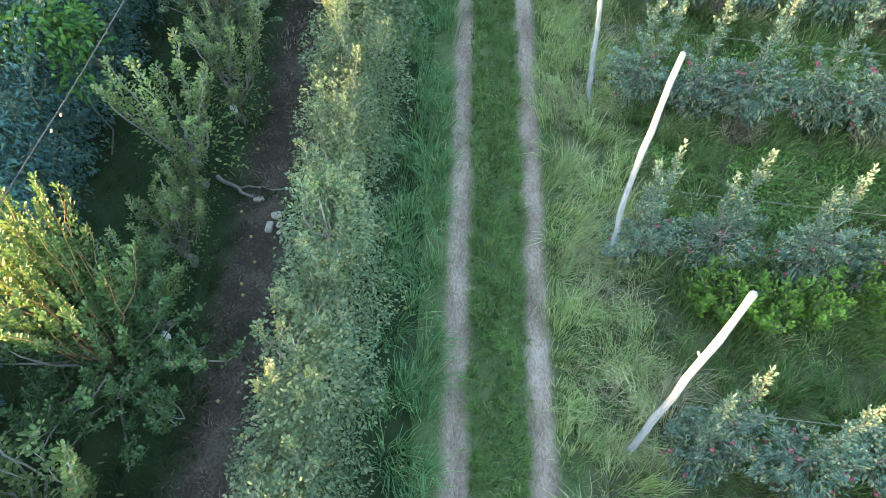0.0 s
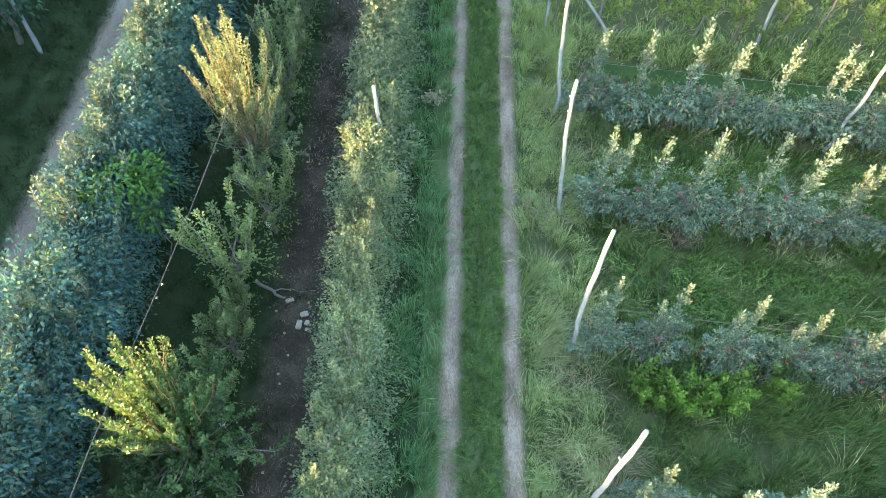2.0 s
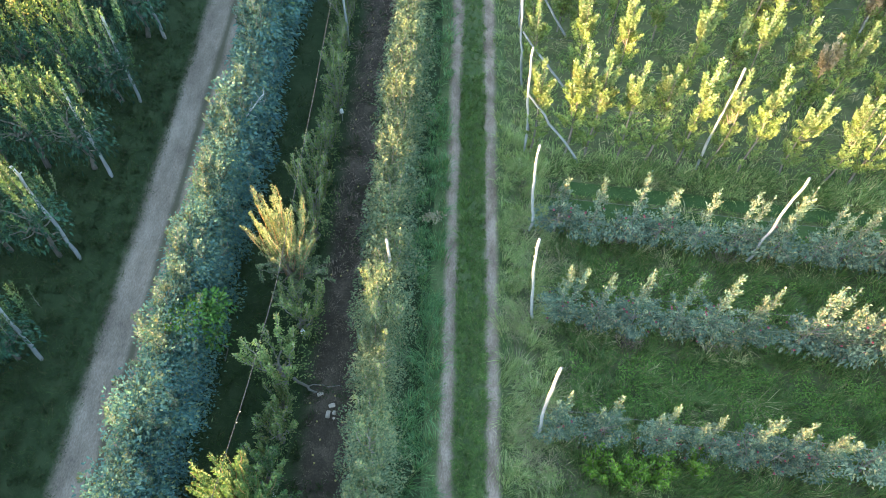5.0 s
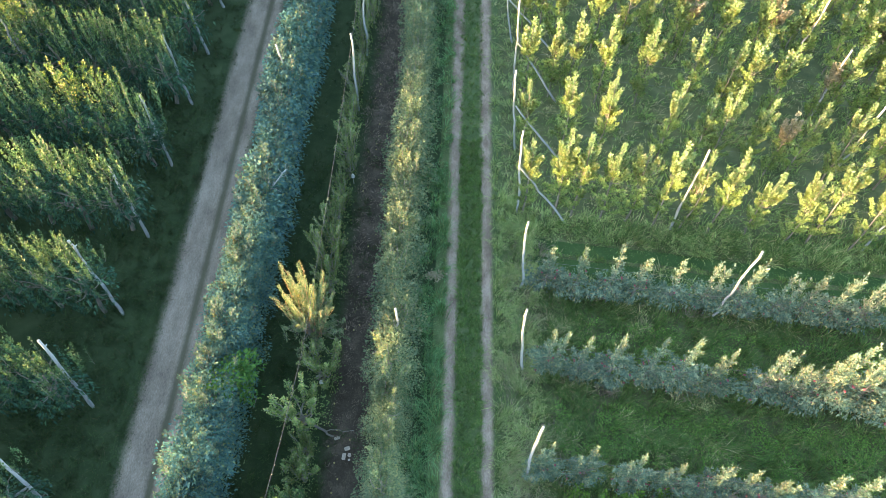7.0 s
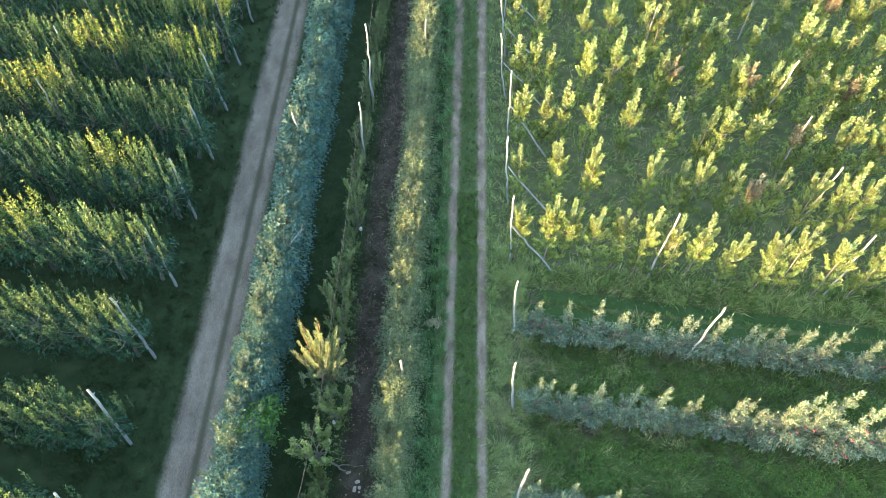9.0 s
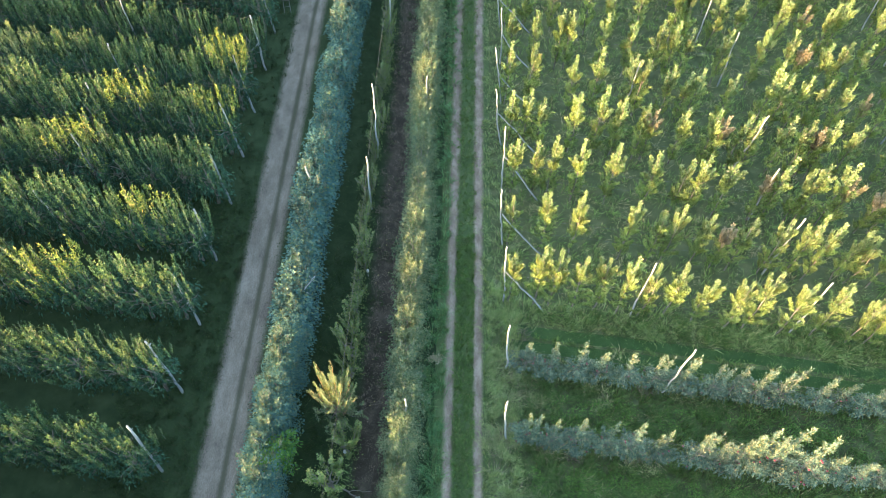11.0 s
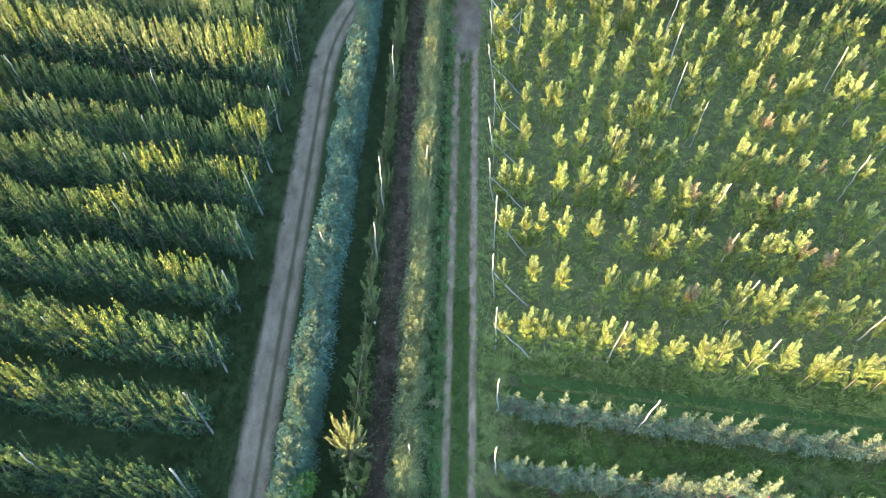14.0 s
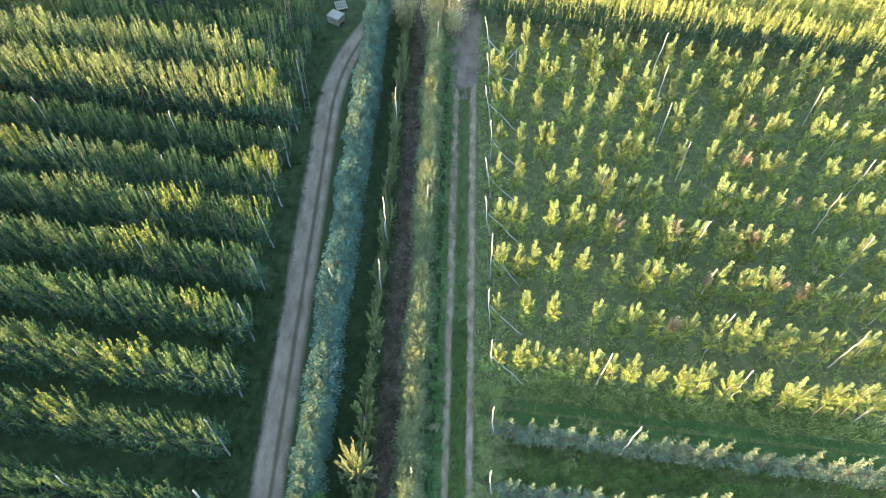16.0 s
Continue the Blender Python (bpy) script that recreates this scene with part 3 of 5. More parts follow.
def make_thin_tree(label, fine, top, wide, shoots, mat=None, skirt=0.28, round_shoot=0.13, leaf=0.0, dense=42):
    """A sparse old tree with crooked limbs that carry upright leafy shoots."""
    lv, st = Pile(), Pile()
    n = 2 if fine else 1
    leaf = leaf or (0.07 if fine else 0.11)
    add_tube(st, bent((0, 0, 0), (0, 0, top * 0.3), 0.06), np.linspace(0.08, 0.05, 6), 6)
    for k in range(shoots):
        ang = k * 2.4 + rng.uniform(-0.4, 0.4)
        z = top * rng.uniform(0.12, 0.3)
        r = wide * rng.uniform(0.3, 1.0)
        tip = np.array([math.cos(ang) * r, math.sin(ang) * r, top * rng.uniform(0.62, 1.0) * (1.06 - 0.22 * r / wide)])
        knee = np.array([math.cos(ang) * r * 0.5, math.sin(ang) * r * 0.5, z + top * 0.16])
        add_tube(st, np.concatenate([bent((0, 0, z), knee, 0.05), bent(knee, tip, 0.05)[1:]]), np.linspace(0.03, 0.006, 11), 4)
        add_shoot(lv, st, knee * 0.9, tip, int(dense * np.linalg.norm(tip - knee) * (1.4 if fine else 1)) * n, round_shoot, leaf, fine, 0.05)
        side = tip * 0.75 + np.array([rng.normal(0, 0.2), rng.normal(0, 0.2), 0])
        add_shoot(lv, st, (knee + tip) / 2, side + np.array([0, 0, 0.25]), 22 * n, round_shoot, leaf, fine, 0.03, 0.008)
    add_mass(lv, (0, 0, top * 0.3), (wide * 0.75, wide * 0.75, top * 0.24), int(900 * skirt) * n, leaf, fine, 0.4, 0.3, 0, 18, 0.3)
    return assemble("sparse_fruit_tree", lv, st, mat or LEAF_OLIVE, BARK if mat else PALE_BARK, label, "sparse trees along the bare strip")


def make_vase_tree(label, top, wide, shoots, mat, leaf, low_boughs, dense, spread=1.0):
    """An open tree: limbs that fork low down into long straight shoots, spread like a vase, over loose leafy boughs."""
    lv, st, woods = Pile(), Pile(), []
    fork = top * 0.22
    add_tube(st, bent((0, 0, 0), (0, 0, fork), 0.06), np.linspace(0.1, 0.07, 6), 6)
    for k in range(shoots):
        ang = k * 2.4 + rng.uniform(-0.4, 0.4)
        r = wide * ((k + 0.5) / shoots) ** 0.7 * rng.uniform(0.8, 1.1)
        start = np.array([math.cos(ang) * r * 0.35, math.sin(ang) * r * 0.35, fork + top * rng.uniform(0.02, 0.22)])
        tip = np.array([math.cos(ang) * r, math.sin(ang) * r, top * rng.uniform(0.7, 1.0) * (1.04 - 0.22 * r / wide)])
        long = float(np.linalg.norm(tip - start))
        if k % 3 == 0:
            add_tube(st, bent((0, 0, fork * rng.uniform(0.75, 1.0)), start, 0.04), np.linspace(0.05, 0.02, 6), 6)
        woods.append(Pile())
        add_tube(woods[-1], bent(start, tip, 0.05, 6), np.linspace(0.014, 0.004, 6), 4)
        add_shoot(lv, st, start + (tip - start) * 0.12, tip, int(dense * long * (1.1 if r < wide * 0.7 else 0.55)), 0.08, leaf, True, 0.03, slim=0.6, stem=False, rise=0.8)
        for m in range(2):
            f = rng.uniform(0.15, 0.6)
            p = start + (tip - start) * f
            q = p + np.array([rng.normal(0, 0.14), rng.normal(0, 0.14), rng.uniform(0.3, 0.55)])
            add_shoot(lv, st, p, q, int(dense * 0.5), 0.08, leaf, True, 0.02, 0.006, 0.6, rise=0.7)
    for k in range(low_boughs):
        ang = k * 2.4 + rng.uniform(-0.3, 0.3)
        z = rng.uniform(0.7, fork * 1.3)
        r = wide * rng.uniform(0.5, 1.0) * spread
        tip = np.array([math.cos(ang) * r, math.sin(ang) * r, z + rng.uniform(-0.1, 1.2)])
        add_tube(st, bent((0, 0, z), tip, 0.08), np.linspace(0.03, 0.008, 6), 4)
        for m in range(6):
            f = 0.3 + 0.7 * m / 5
            p = tip * f + np.array([0, 0, z * (1 - f)])
            add_shoot(lv, st, p, p + np.array([rng.normal(0, 0.22), rng.normal(0, 0.22), rng.uniform(0.2, 0.5)]), int(dense * 0.7), 0.12, leaf, True, 0.04, 0.008, 0.6)
    tree = assemble("spreading_fruit_tree", lv, st, mat, BARK, label, "")
    for w in woods:
        part("shoot", w.mesh("shoot", STEM, True), tree, "long straight orange-brown shoot")
    return tree


def place(kinds, x, y, turn=None, scale=None, z=0.0):
    """Put one of several kinds at a spot, turned and scaled a little."""
    k = kinds[rng.integers(0, len(kinds))]
    s = scale if scale is not None else rng.uniform(0.9, 1.1)
    r = turn if turn is not None else (0.0 if rng.random() < 0.5 else 180.0) + rng.normal(0, 8)
    return copy_thing(k, pose(x, y, z, 0, 0, r) @ Matrix.Diagonal((s, s, s * rng.uniform(0.95, 1.06), 1)))


class Rows:
    """Far rows of trees joined into one mesh."""

    def __init__(self):
        self.pile, self.bark = Pile(), []

    def add(self, kinds, x, y, s):
        k = kinds[rng.integers(0, len(kinds))]
        r = rng.uniform(0, 6.28)
        c, w = math.cos(r) * s, math.sin(r) * s
        for o in k.children:
            me = o.data
            if o.name.startswith("apple"):
                continue
            v = np.empty(len(me.vertices) * 3, np.float32)
            me.vertices.foreach_get("co", v)
            q = np.empty(len(me.loops), np.int32)
            me.loops.foreach_get("vertex_index", q)
            v = v.reshape(-1, 3)
            v = np.stack([v[:, 0] * c - v[:, 1] * w + x, v[:, 0] * w + v[:, 1] * c + y, v[:, 2] * s], 1)
            self.pile.add(v, q)
            self.bark += [int(o.name.startswith("trunk"))] * (len(q) // 4)

    def build(self, name, mats, label):
        me = self.pile.mesh(name, mats[0])
        me.materials.append(mats[1])
        me.polygons.foreach_set("material_index", np.array(self.bark, np.int32)[: len(me.polygons)])
        return tagged(new(name, me), label, "trees", kind="stuff")


def retire(kinds):
    """Remove the pattern trees once they have been copied out."""
    for k in kinds:
        for o in (*k.children_recursive, k):
            bpy.data.objects.remove(o)


# ---- ground ----
def ragged_strip(name, centre, half, y0, y1, mat, z, label, step=0.4, wild=0.1, cols=9, grow=0.0):
    """A ribbon along y whose edges wander; centre and half-width are functions of y."""
    ys = np.arange(y0, y1 + step, step)
    v, across = [], []
    for y in ys:
        a = half(y) + wild * noise.noise((y * 0.7, 3.1 * z * 100, 0.0))
        b = half(y) + wild * noise.noise((y * 0.7, 9.1, 2.0 + z * 100))
        for i in range(cols):
            d = -a + i / (cols - 1) * (a + b)
            v.append((centre(y) + d, y, z + 0.006 * noise.noise((d * 3, y * 1.5, z * 90))))
            across.append(d / (1 + grow * max(0.0, y - 12)))
    v = np.array(v)
    i, j = np.meshgrid(np.arange(len(ys) - 1), np.arange(cols - 1), indexing="ij")
    o = i * cols + j
    q = np.stack([o, o + 1, o + cols + 1, o + cols], -1).reshape(-1, 4)
    me = quick_mesh(name, v, q, mat, True)
    me.attributes.new("across", "FLOAT", "POINT").data.foreach_set("value", np.array(across, np.float32))
    return tagged(new(name, me), label, "path", kind="structure")


def track_x(y):
    return 0.97 - 0.006 * (y - 8)


def make_ground():
    xs = np.concatenate([[-2500, -600, -150, -70], np.arange(-45, 46, 1.0), [70, 150, 600, 2500]])
    ys = np.concatenate([[-2500, -600, -150, -50], np.arange(-15, 66, 1.0), [90, 180, 600, 2500]])
    X, Y = np.meshgrid(xs, ys, indexing="ij")
    Z = np.zeros_like(X) - 0.015
    v = np.stack([X, Y, Z], -1).reshape(-1, 3)
    i, j = np.meshgrid(np.arange(len(xs) - 1), np.arange(len(ys) - 1), indexing="ij")
    o = i * len(ys) + j
    q = np.stack([o, o + len(ys), o + len(ys) + 1, o + 1], -1).reshape(-1, 4)
    tagged(new("ground", quick_mesh("ground", v, q, TURF, True)), "grassy orchard ground, short green turf darkened as if shaded", "ground", kind="structure")


def road_x(y):
    return -9.7 - 0.012 * (y - 10) + (0.0 if y < 40 else 0.022 * (y - 40) ** 2 * 0.9)


make_ground()
for side in (-0.675, 0.675):
    ragged_strip("wheel_track", lambda y: track_x(y) + side, lambda y: 0.68, -6, 46, TRACK, 0.013 + 0.004 * side, "pale dry wheel track worn through grass", wild=0.0, grow=0.013)
ragged_strip("dirt_apron", lambda y: 0.75, lambda y: min(1.75, 0.2 + 0.3 * (y - 42.3)), 42.3, 60, APRON, 0.024, "bare dry earth where the wheel tracks end")
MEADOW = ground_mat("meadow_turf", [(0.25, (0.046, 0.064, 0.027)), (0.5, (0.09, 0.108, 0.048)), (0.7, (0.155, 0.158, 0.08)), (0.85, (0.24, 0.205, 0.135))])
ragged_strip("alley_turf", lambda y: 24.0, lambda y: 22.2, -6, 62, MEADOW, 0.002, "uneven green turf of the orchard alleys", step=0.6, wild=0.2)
LANE = ground_mat("mown_turf", [(0.25, (0.026, 0.056, 0.018)), (0.55, (0.046, 0.09, 0.028)), (0.8, (0.09, 0.125, 0.05))], fine=45.0, coarse=0.9)


def mown_lane(y0, half):
    """A lane of close-cut grass that runs along the rows."""
    xs = np.arange(3.2, 40, 0.6)
    v = []
    for x in xs:
        for i in range(5):
            d = (i / 2 - 1) * (half + 0.07 * noise.noise((x * 0.6, y0, i * 1.0)))
            v.append((x, y0 - 0.085 * (x - 2.9) + d, 0.018))
    i, j = np.meshgrid(np.arange(len(xs) - 1), np.arange(4), indexing="ij")
    o = i * 5 + j
    me = quick_mesh("mown_lane", np.array(v), np.stack([o, o + 5, o + 6, o + 1], -1).reshape(-1, 4), LANE, True)
    tagged(new("mown_lane", me), "close-cut dark green lane along the rows", "grass", kind="structure")


mown_lane(15.55, 0.42)
mown_lane(16.5, 0.3)
ragged_strip("farm_road", lambda y: road_x(y), lambda y: 1.35, -6, 56, GRAVEL, 0.012, "grey compacted gravel farm road with a dark rut", cols=13)
ragged_strip("soil_strip", lambda y: -3.1, lambda y: 1.15, -6, 56, SOIL, 0.012, "bare dark soil strip between fruit tree rows")

# ---- trees ----
ROW_TILT = -0.085

# low apple rows on the near side of the block beyond the track
near_apple = [make_apple_tree(True, "low apple tree with grey-green leaves and red apples", 11) for _ in range(5)]
far_apple = [make_apple_tree(False, "low apple tree with grey-green leaves and pale leader shoots", 4) for _ in range(5)]
LOW_ROWS = [3.5, 7.05, 10.85, 14.3]


def plant_low_row(y0, xs):
    """Apple trees of one low row at their places along it."""
    for x in xs:
        tall = rng.uniform(1.28, 1.42) if y0 == 10.85 and 13.2 < x < 16 else rng.uniform(0.9, 1.08) * (0.88 if y0 < 8 else 1)
        near = (2 < y0 < 12 and x < 11) or tall > 1.2
        place(near_apple if near else far_apple, x, y0 + ROW_TILT * (x - 2.9) + rng.normal(0, 0.05), None, tall)


def further(x, end, step):
    """Places beyond the last one that is known, at the same step."""
    out = []
    while x + step < end:
        x += step * rng.uniform(0.85, 1.15)
        out.append(x)
    return out


plant_low_row(3.5, further(2.6, 14.0, 1.2))
plant_low_row(7.05, [3.44, 4.69, 6.21, 7.4, 8.56, 9.47, 10.47, 11.84] + further(11.84, 20.0, 1.2))
plant_low_row(10.85, [3.75, 4.87, 5.94, 7.24, 8.26, 9.49, 11.06, 11.99, 12.76, 13.36, 14.3, 15.45] + further(15.45, 24.0, 1.2))
plant_low_row(14.3, [3.79, 4.95, 6.18, 7.14, 8.52, 9.75, 11.1, 12.39, 13.3, 14.4, 15.53, 17.16, 18.03, 19.54, 20.51, 21.83, 23.05] + further(23.05, 26.0, 1.2))
# apple rows behind the first view, added only to shade the near ones
hidden = Rows()
for y0 in (-7.0, -3.5, 0.0):
    for x in np.arange(3.7, 18, 1.2):
        hidden.add(far_apple, x, y0 + ROW_TILT * (x - 2.9), rng.uniform(0.9, 1.1))
hidden.build("apple_rows", (LEAF_APPLE, BARK), "unseen low apple rows in line with the first, added for their shade")
retire(near_apple + far_apple)

# wired rows of young spindle trees
young = [make_young_tree("young spindle fruit tree with yellow-green upright shoots") for _ in range(7)]
young_near = [make_young_tree("young spindle fruit tree with yellow-green upright shoots", fine=True) for _ in range(7)]
rusty = [make_young_tree("young spindle fruit tree with reddish-brown leaves", True) for _ in range(2)]
WIRED_ROWS = [18.1, 21.6, 25.2, 28.8, 32.3, 35.9, 39.6, 43.2, 46.7]


def plant_wired_row(y0, tall, xs, brown=()):
    """Spindle trees of one wired row at their places along it; brown: those with reddish leaves."""
    for k, x in enumerate(xs + further(xs[-1], 24 + 0.37 * y0, 1.4)):
        place(rusty if k in brown else young_near if y0 < 24 else young, x, y0 + ROW_TILT * (x - 2.9) + rng.normal(0, 0.05), rng.uniform(0, 360), tall * rng.uniform(0.93, 1.07) * (0.9 if k in brown else 1))


plant_wired_row(18.1, 1.08, [3.1, 4.37, 5.12, 6.33, 7.38, 8.5, 9.61, 10.78, 12.29, 13.85, 14.78, 16.54, 18.15, 19.92, 20.78])
plant_wired_row(21.6, 1.04, [3.1, 4.84, 6.41, 8.98, 10.43, 11.19, 12.66, 13.79, 14.64, 16.3, 17.61, 18.58, 20.08, 20.78, 21.97], (7,))
plant_wired_row(25.2, 1.02, [3.31, 4.48, 5.3, 6.71, 8.54, 10.62, 12.31, 13.06, 14.54, 16.48, 17.0, 18.4, 18.9, 20.12, 20.69, 22.32, 23.04], (9, 14, 15))
plant_wired_row(28.8, 1.04, [3.21, 4.1, 4.9, 6.78, 8.18, 9.18, 10.5, 10.99, 12.66, 14.29, 14.82, 15.97, 16.56, 18.24, 19.26, 19.94, 20.5, 21.86, 24.21], (7, 10, 15))
plant_wired_row(32.3, 1.0, [3.06, 4.53, 6.95, 8.37, 10.22, 10.88, 12.42, 13.49, 14.07, 16.0, 18.14, 19.05, 20.0, 21.03, 22.37, 23.69, 25.01], (15,))
plant_wired_row(35.9, 1.02, [3.34, 4.83, 6.32, 6.93, 8.94, 10.63, 12.33, 13.2, 14.08, 16.3, 18.44, 20.05, 20.94, 22.28, 23.21, 24.39, 26.87, 28.64], (12,))
plant_wired_row(39.6, 1.06, [3.18, 4.34, 6.21, 8.47, 10.02, 11.75, 14.11, 14.79, 16.69, 18.07, 20.51, 21.88, 23.62, 24.13, 26.58, 27.6, 28.61, 29.96], (11,))
plant_wired_row(43.2, 1.04, [2.82, 3.48, 5.14, 6.79, 7.64, 8.86, 10.79, 13.12, 14.47, 15.19, 16.95, 18.31, 20.54, 21.93, 22.67, 24.11, 25.93, 28.32, 29.52, 31.75], (18,))
plant_wired_row(46.7, 1.08, [4.1, 5.51, 7.05, 8.56, 10.48, 11.2, 12.64, 13.3, 14.58, 17.03, 18.4, 20.28, 21.35, 22.19, 23.91, 25.9, 27.49, 28.54, 29.89, 32.05, 33.54])
retire(young + young_near + rusty)

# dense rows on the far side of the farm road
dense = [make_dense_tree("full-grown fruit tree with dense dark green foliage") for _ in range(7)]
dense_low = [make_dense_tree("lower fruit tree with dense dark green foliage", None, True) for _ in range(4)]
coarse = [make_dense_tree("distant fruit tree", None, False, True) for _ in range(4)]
# single trees and rows whose tips take the sunlit leaf colours
golden = [make_dense_tree("full-grown fruit tree with sunlit gold put into its top leaves", tip_mat=LEAF_GOLD) for _ in range(3)]
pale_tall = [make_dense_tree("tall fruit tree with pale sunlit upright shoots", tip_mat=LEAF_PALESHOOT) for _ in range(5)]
GOLDEN = ((-16.7, 28.1), (-19.3, 24.9), (-14.2, 20.4), (-17.1, 17.4), (-20.6, 13.6), (-29.3, 40.0), (-30.0, 32.8), (-14.4, 38.9), (-13.4, 32.1), (-12.6, 27.8))
far_rows = Rows()
# unseen rows to the south, added to block the low sun
SOUTH_ROWS = [-9.3 - 3.6 * k for k in range(7)]
DENSE_ROWS = [-5.7, -2.1, 1.5, 5.1, 8.74, 12.4, 16.0, 19.75, 23.4, 26.95, 30.55, 34.3, 37.9, 41.6, 45.3, 49.0, 52.6, 56.2]
for y0 in SOUTH_ROWS:
    for x in np.arange(-12.6, -46, -1.7):
        far_rows.add(coarse, x, y0 - 0.1 * (x + 12), rng.uniform(0.92, 1.08))
for row, y0 in enumerate(DENSE_ROWS):
    x = -12.8
    low = row in (4, 11, 14)
    while x > -46:
        s = rng.uniform(1.02, 1.2) * (1.2 if 36 < y0 < 46 and x < -13.5 else 1.1 if y0 == 16.0 else 1.08 if 19 < y0 < 28 else 1)
        spot = (x, y0 - 0.1 * (x + 12) + rng.normal(0, 0.08))
        if 4 < y0 < 54 and x > -21.5 - 0.36 * y0:
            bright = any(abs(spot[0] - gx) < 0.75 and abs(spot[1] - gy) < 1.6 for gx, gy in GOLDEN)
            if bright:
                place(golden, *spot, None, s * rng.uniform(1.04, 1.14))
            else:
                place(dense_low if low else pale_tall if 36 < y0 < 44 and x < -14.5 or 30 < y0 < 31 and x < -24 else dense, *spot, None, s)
        else:
            far_rows.add(dense if y0 < 4 and x > -20 else coarse, *spot, s)
        x -= (2.2 if row == 14 else 1.55) * rng.uniform(0.9, 1.12)

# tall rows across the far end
tall_far = [make_dense_tree("tall yellow-green fruit tree across the far end, tips coloured as sunlit", tip_mat=LEAF_FAR) for _ in range(5)]
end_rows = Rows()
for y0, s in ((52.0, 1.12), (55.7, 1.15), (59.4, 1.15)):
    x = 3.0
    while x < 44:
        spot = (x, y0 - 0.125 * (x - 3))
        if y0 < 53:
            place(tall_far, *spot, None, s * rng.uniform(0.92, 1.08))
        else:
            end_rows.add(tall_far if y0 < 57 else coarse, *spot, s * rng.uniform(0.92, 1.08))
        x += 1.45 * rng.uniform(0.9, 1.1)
far_rows.build("orchard_rows", (LEAF_DENSE, BARK), "dense green orchard rows mostly out of view, added for their shade")
end_rows.build("end_rows", (LEAF_FAR, BARK), "tall yellow-green orchard rows across the far end, coloured as sunlit")
retire(dense + dense_low + coarse + tall_far + golden + pale_tall)

# grey-leaved row along the farm road
grey_near = [make_grey_tree(True, "dense grey-green fruit tree beside the farm road") for _ in range(4)]
grey_far = [make_grey_tree(False, "dense grey-green fruit tree beside the farm road") for _ in range(5)]
y = -6.0
while y < 55:
    place(grey_near if 1 < y < 15 else grey_far, -7.15 + 0.006 * (y - 20) + rng.normal(0, 0.08), y, None, rng.uniform(1.05, 1.22))
    y += 1.05 * rng.uniform(0.9, 1.1)
south = Rows()
for y in np.arange(-7.1, -28, -1.1):
    south.add(grey_far, -7.3 + rng.normal(0, 0.08), y, rng.uniform(1.05, 1.22))
south.build("grey_row", (LEAF_GREY, PALE_BARK), "more grey-green fruit trees in line with the row")
retire(grey_near + grey_far)

# trained row beside the track
trained_near = [make_trained_tree(True, "narrow trained fruit tree with light green leaves") for _ in range(5)]
trained_far = [make_trained_tree(False, "narrow trained fruit tree with light green leaves") for _ in range(5)]
y = -6.0
while y < 52:
    place(trained_near if 0 < y < 11 else trained_far, -1.75 + rng.normal(0, 0.06), y, None, rng.uniform(1.02, 1.25))
    y += 1.05 * rng.uniform(0.88, 1.12)
south = Rows()
for y in np.arange(-7.1, -18, -1.1):
    south.add(trained_far, -1.75 + rng.normal(0, 0.06), y, rng.uniform(0.95, 1.2))
south.build("trained_row", (LEAF_HEDGE, PALE_BARK), "more trained fruit trees in line with the row")
retire(trained_near + trained_far)

# sparse row on the bare strip
thin_far = [make_thin_tree("sparse fruit tree with crooked bare limbs", False, 3.0, 0.7, 8) for _ in range(5)]
thin = [make_thin_tree("sparse fruit tree with crooked bare limbs", True, 3.0, 0.85, 10, None, 0.2) for _ in range(6)]
y = -16.0
while y < 54:
    if abs(y - 11.3) > 0.9 and abs(y - 4.0) > 1.3 and abs(y - 8.3) > 0.9:
        place(thin if 0 < y < 15 else thin_far, -4.45 + rng.normal(0, 0.1), y, rng.uniform(0, 360), rng.uniform(0.62, 1.1) * (1 if y < 15 else 0.85))
    y += rng.uniform(0.85, 1.4) * (1 if y < 15 else 0.75)
copy_thing(thin[1], pose(-4.9, 1.9, 0, 0, 0, 200) @ Matrix.Diagonal((1.35, 1.35, 1.2, 1)))
copy_thing(thin[0], pose(-4.55, 8.3, 0, 0, 0, 70) @ Matrix.Diagonal((1.25, 1.25, 1.2, 1)))
retire(thin + thin_far)
golden_vase = make_vase_tree("tall spreading fruit tree with golden lit upright shoots", 5.7, 1.2, 40, LEAF_VASE, 0.064, 14, 60)
golden_vase.location = (-4.6, 11.3, 0)
olive_vase = make_vase_tree("tall spreading fruit tree with olive green upright shoots", 5.4, 1.0, 52, LEAF_BIG, 0.072, 34, 66, 1.7)
olive_vase.location = (-4.6, 4.1, 0)


def make_bush(label, middle, half, count, mat):
    lv, st = Pile(), Pile()
    add_tube(st, bent((0, 0, 0), (0, 0, half[2] * 1.4), 0.1), np.linspace(0.16, 0.06, 6), 6)
    for k in range(9):
        ang = k * 2.4
        tip = np.array([math.cos(ang) * half[0] * 0.7, math.sin(ang) * half[1] * 0.7, half[2] * 1.3])
        add_tube(st, bent((0, 0, 0.5), tip, 0.12), np.linspace(0.07, 0.02, 6), 4)
    add_mass(lv, (0, 0, half[2]), half, count, 0.14, False, 0.55, 0.3, 0.1, 60, 0.2)
    t = assemble("bushy_tree", lv, st, mat, BARK, label, "")
    t.location = middle
    return t


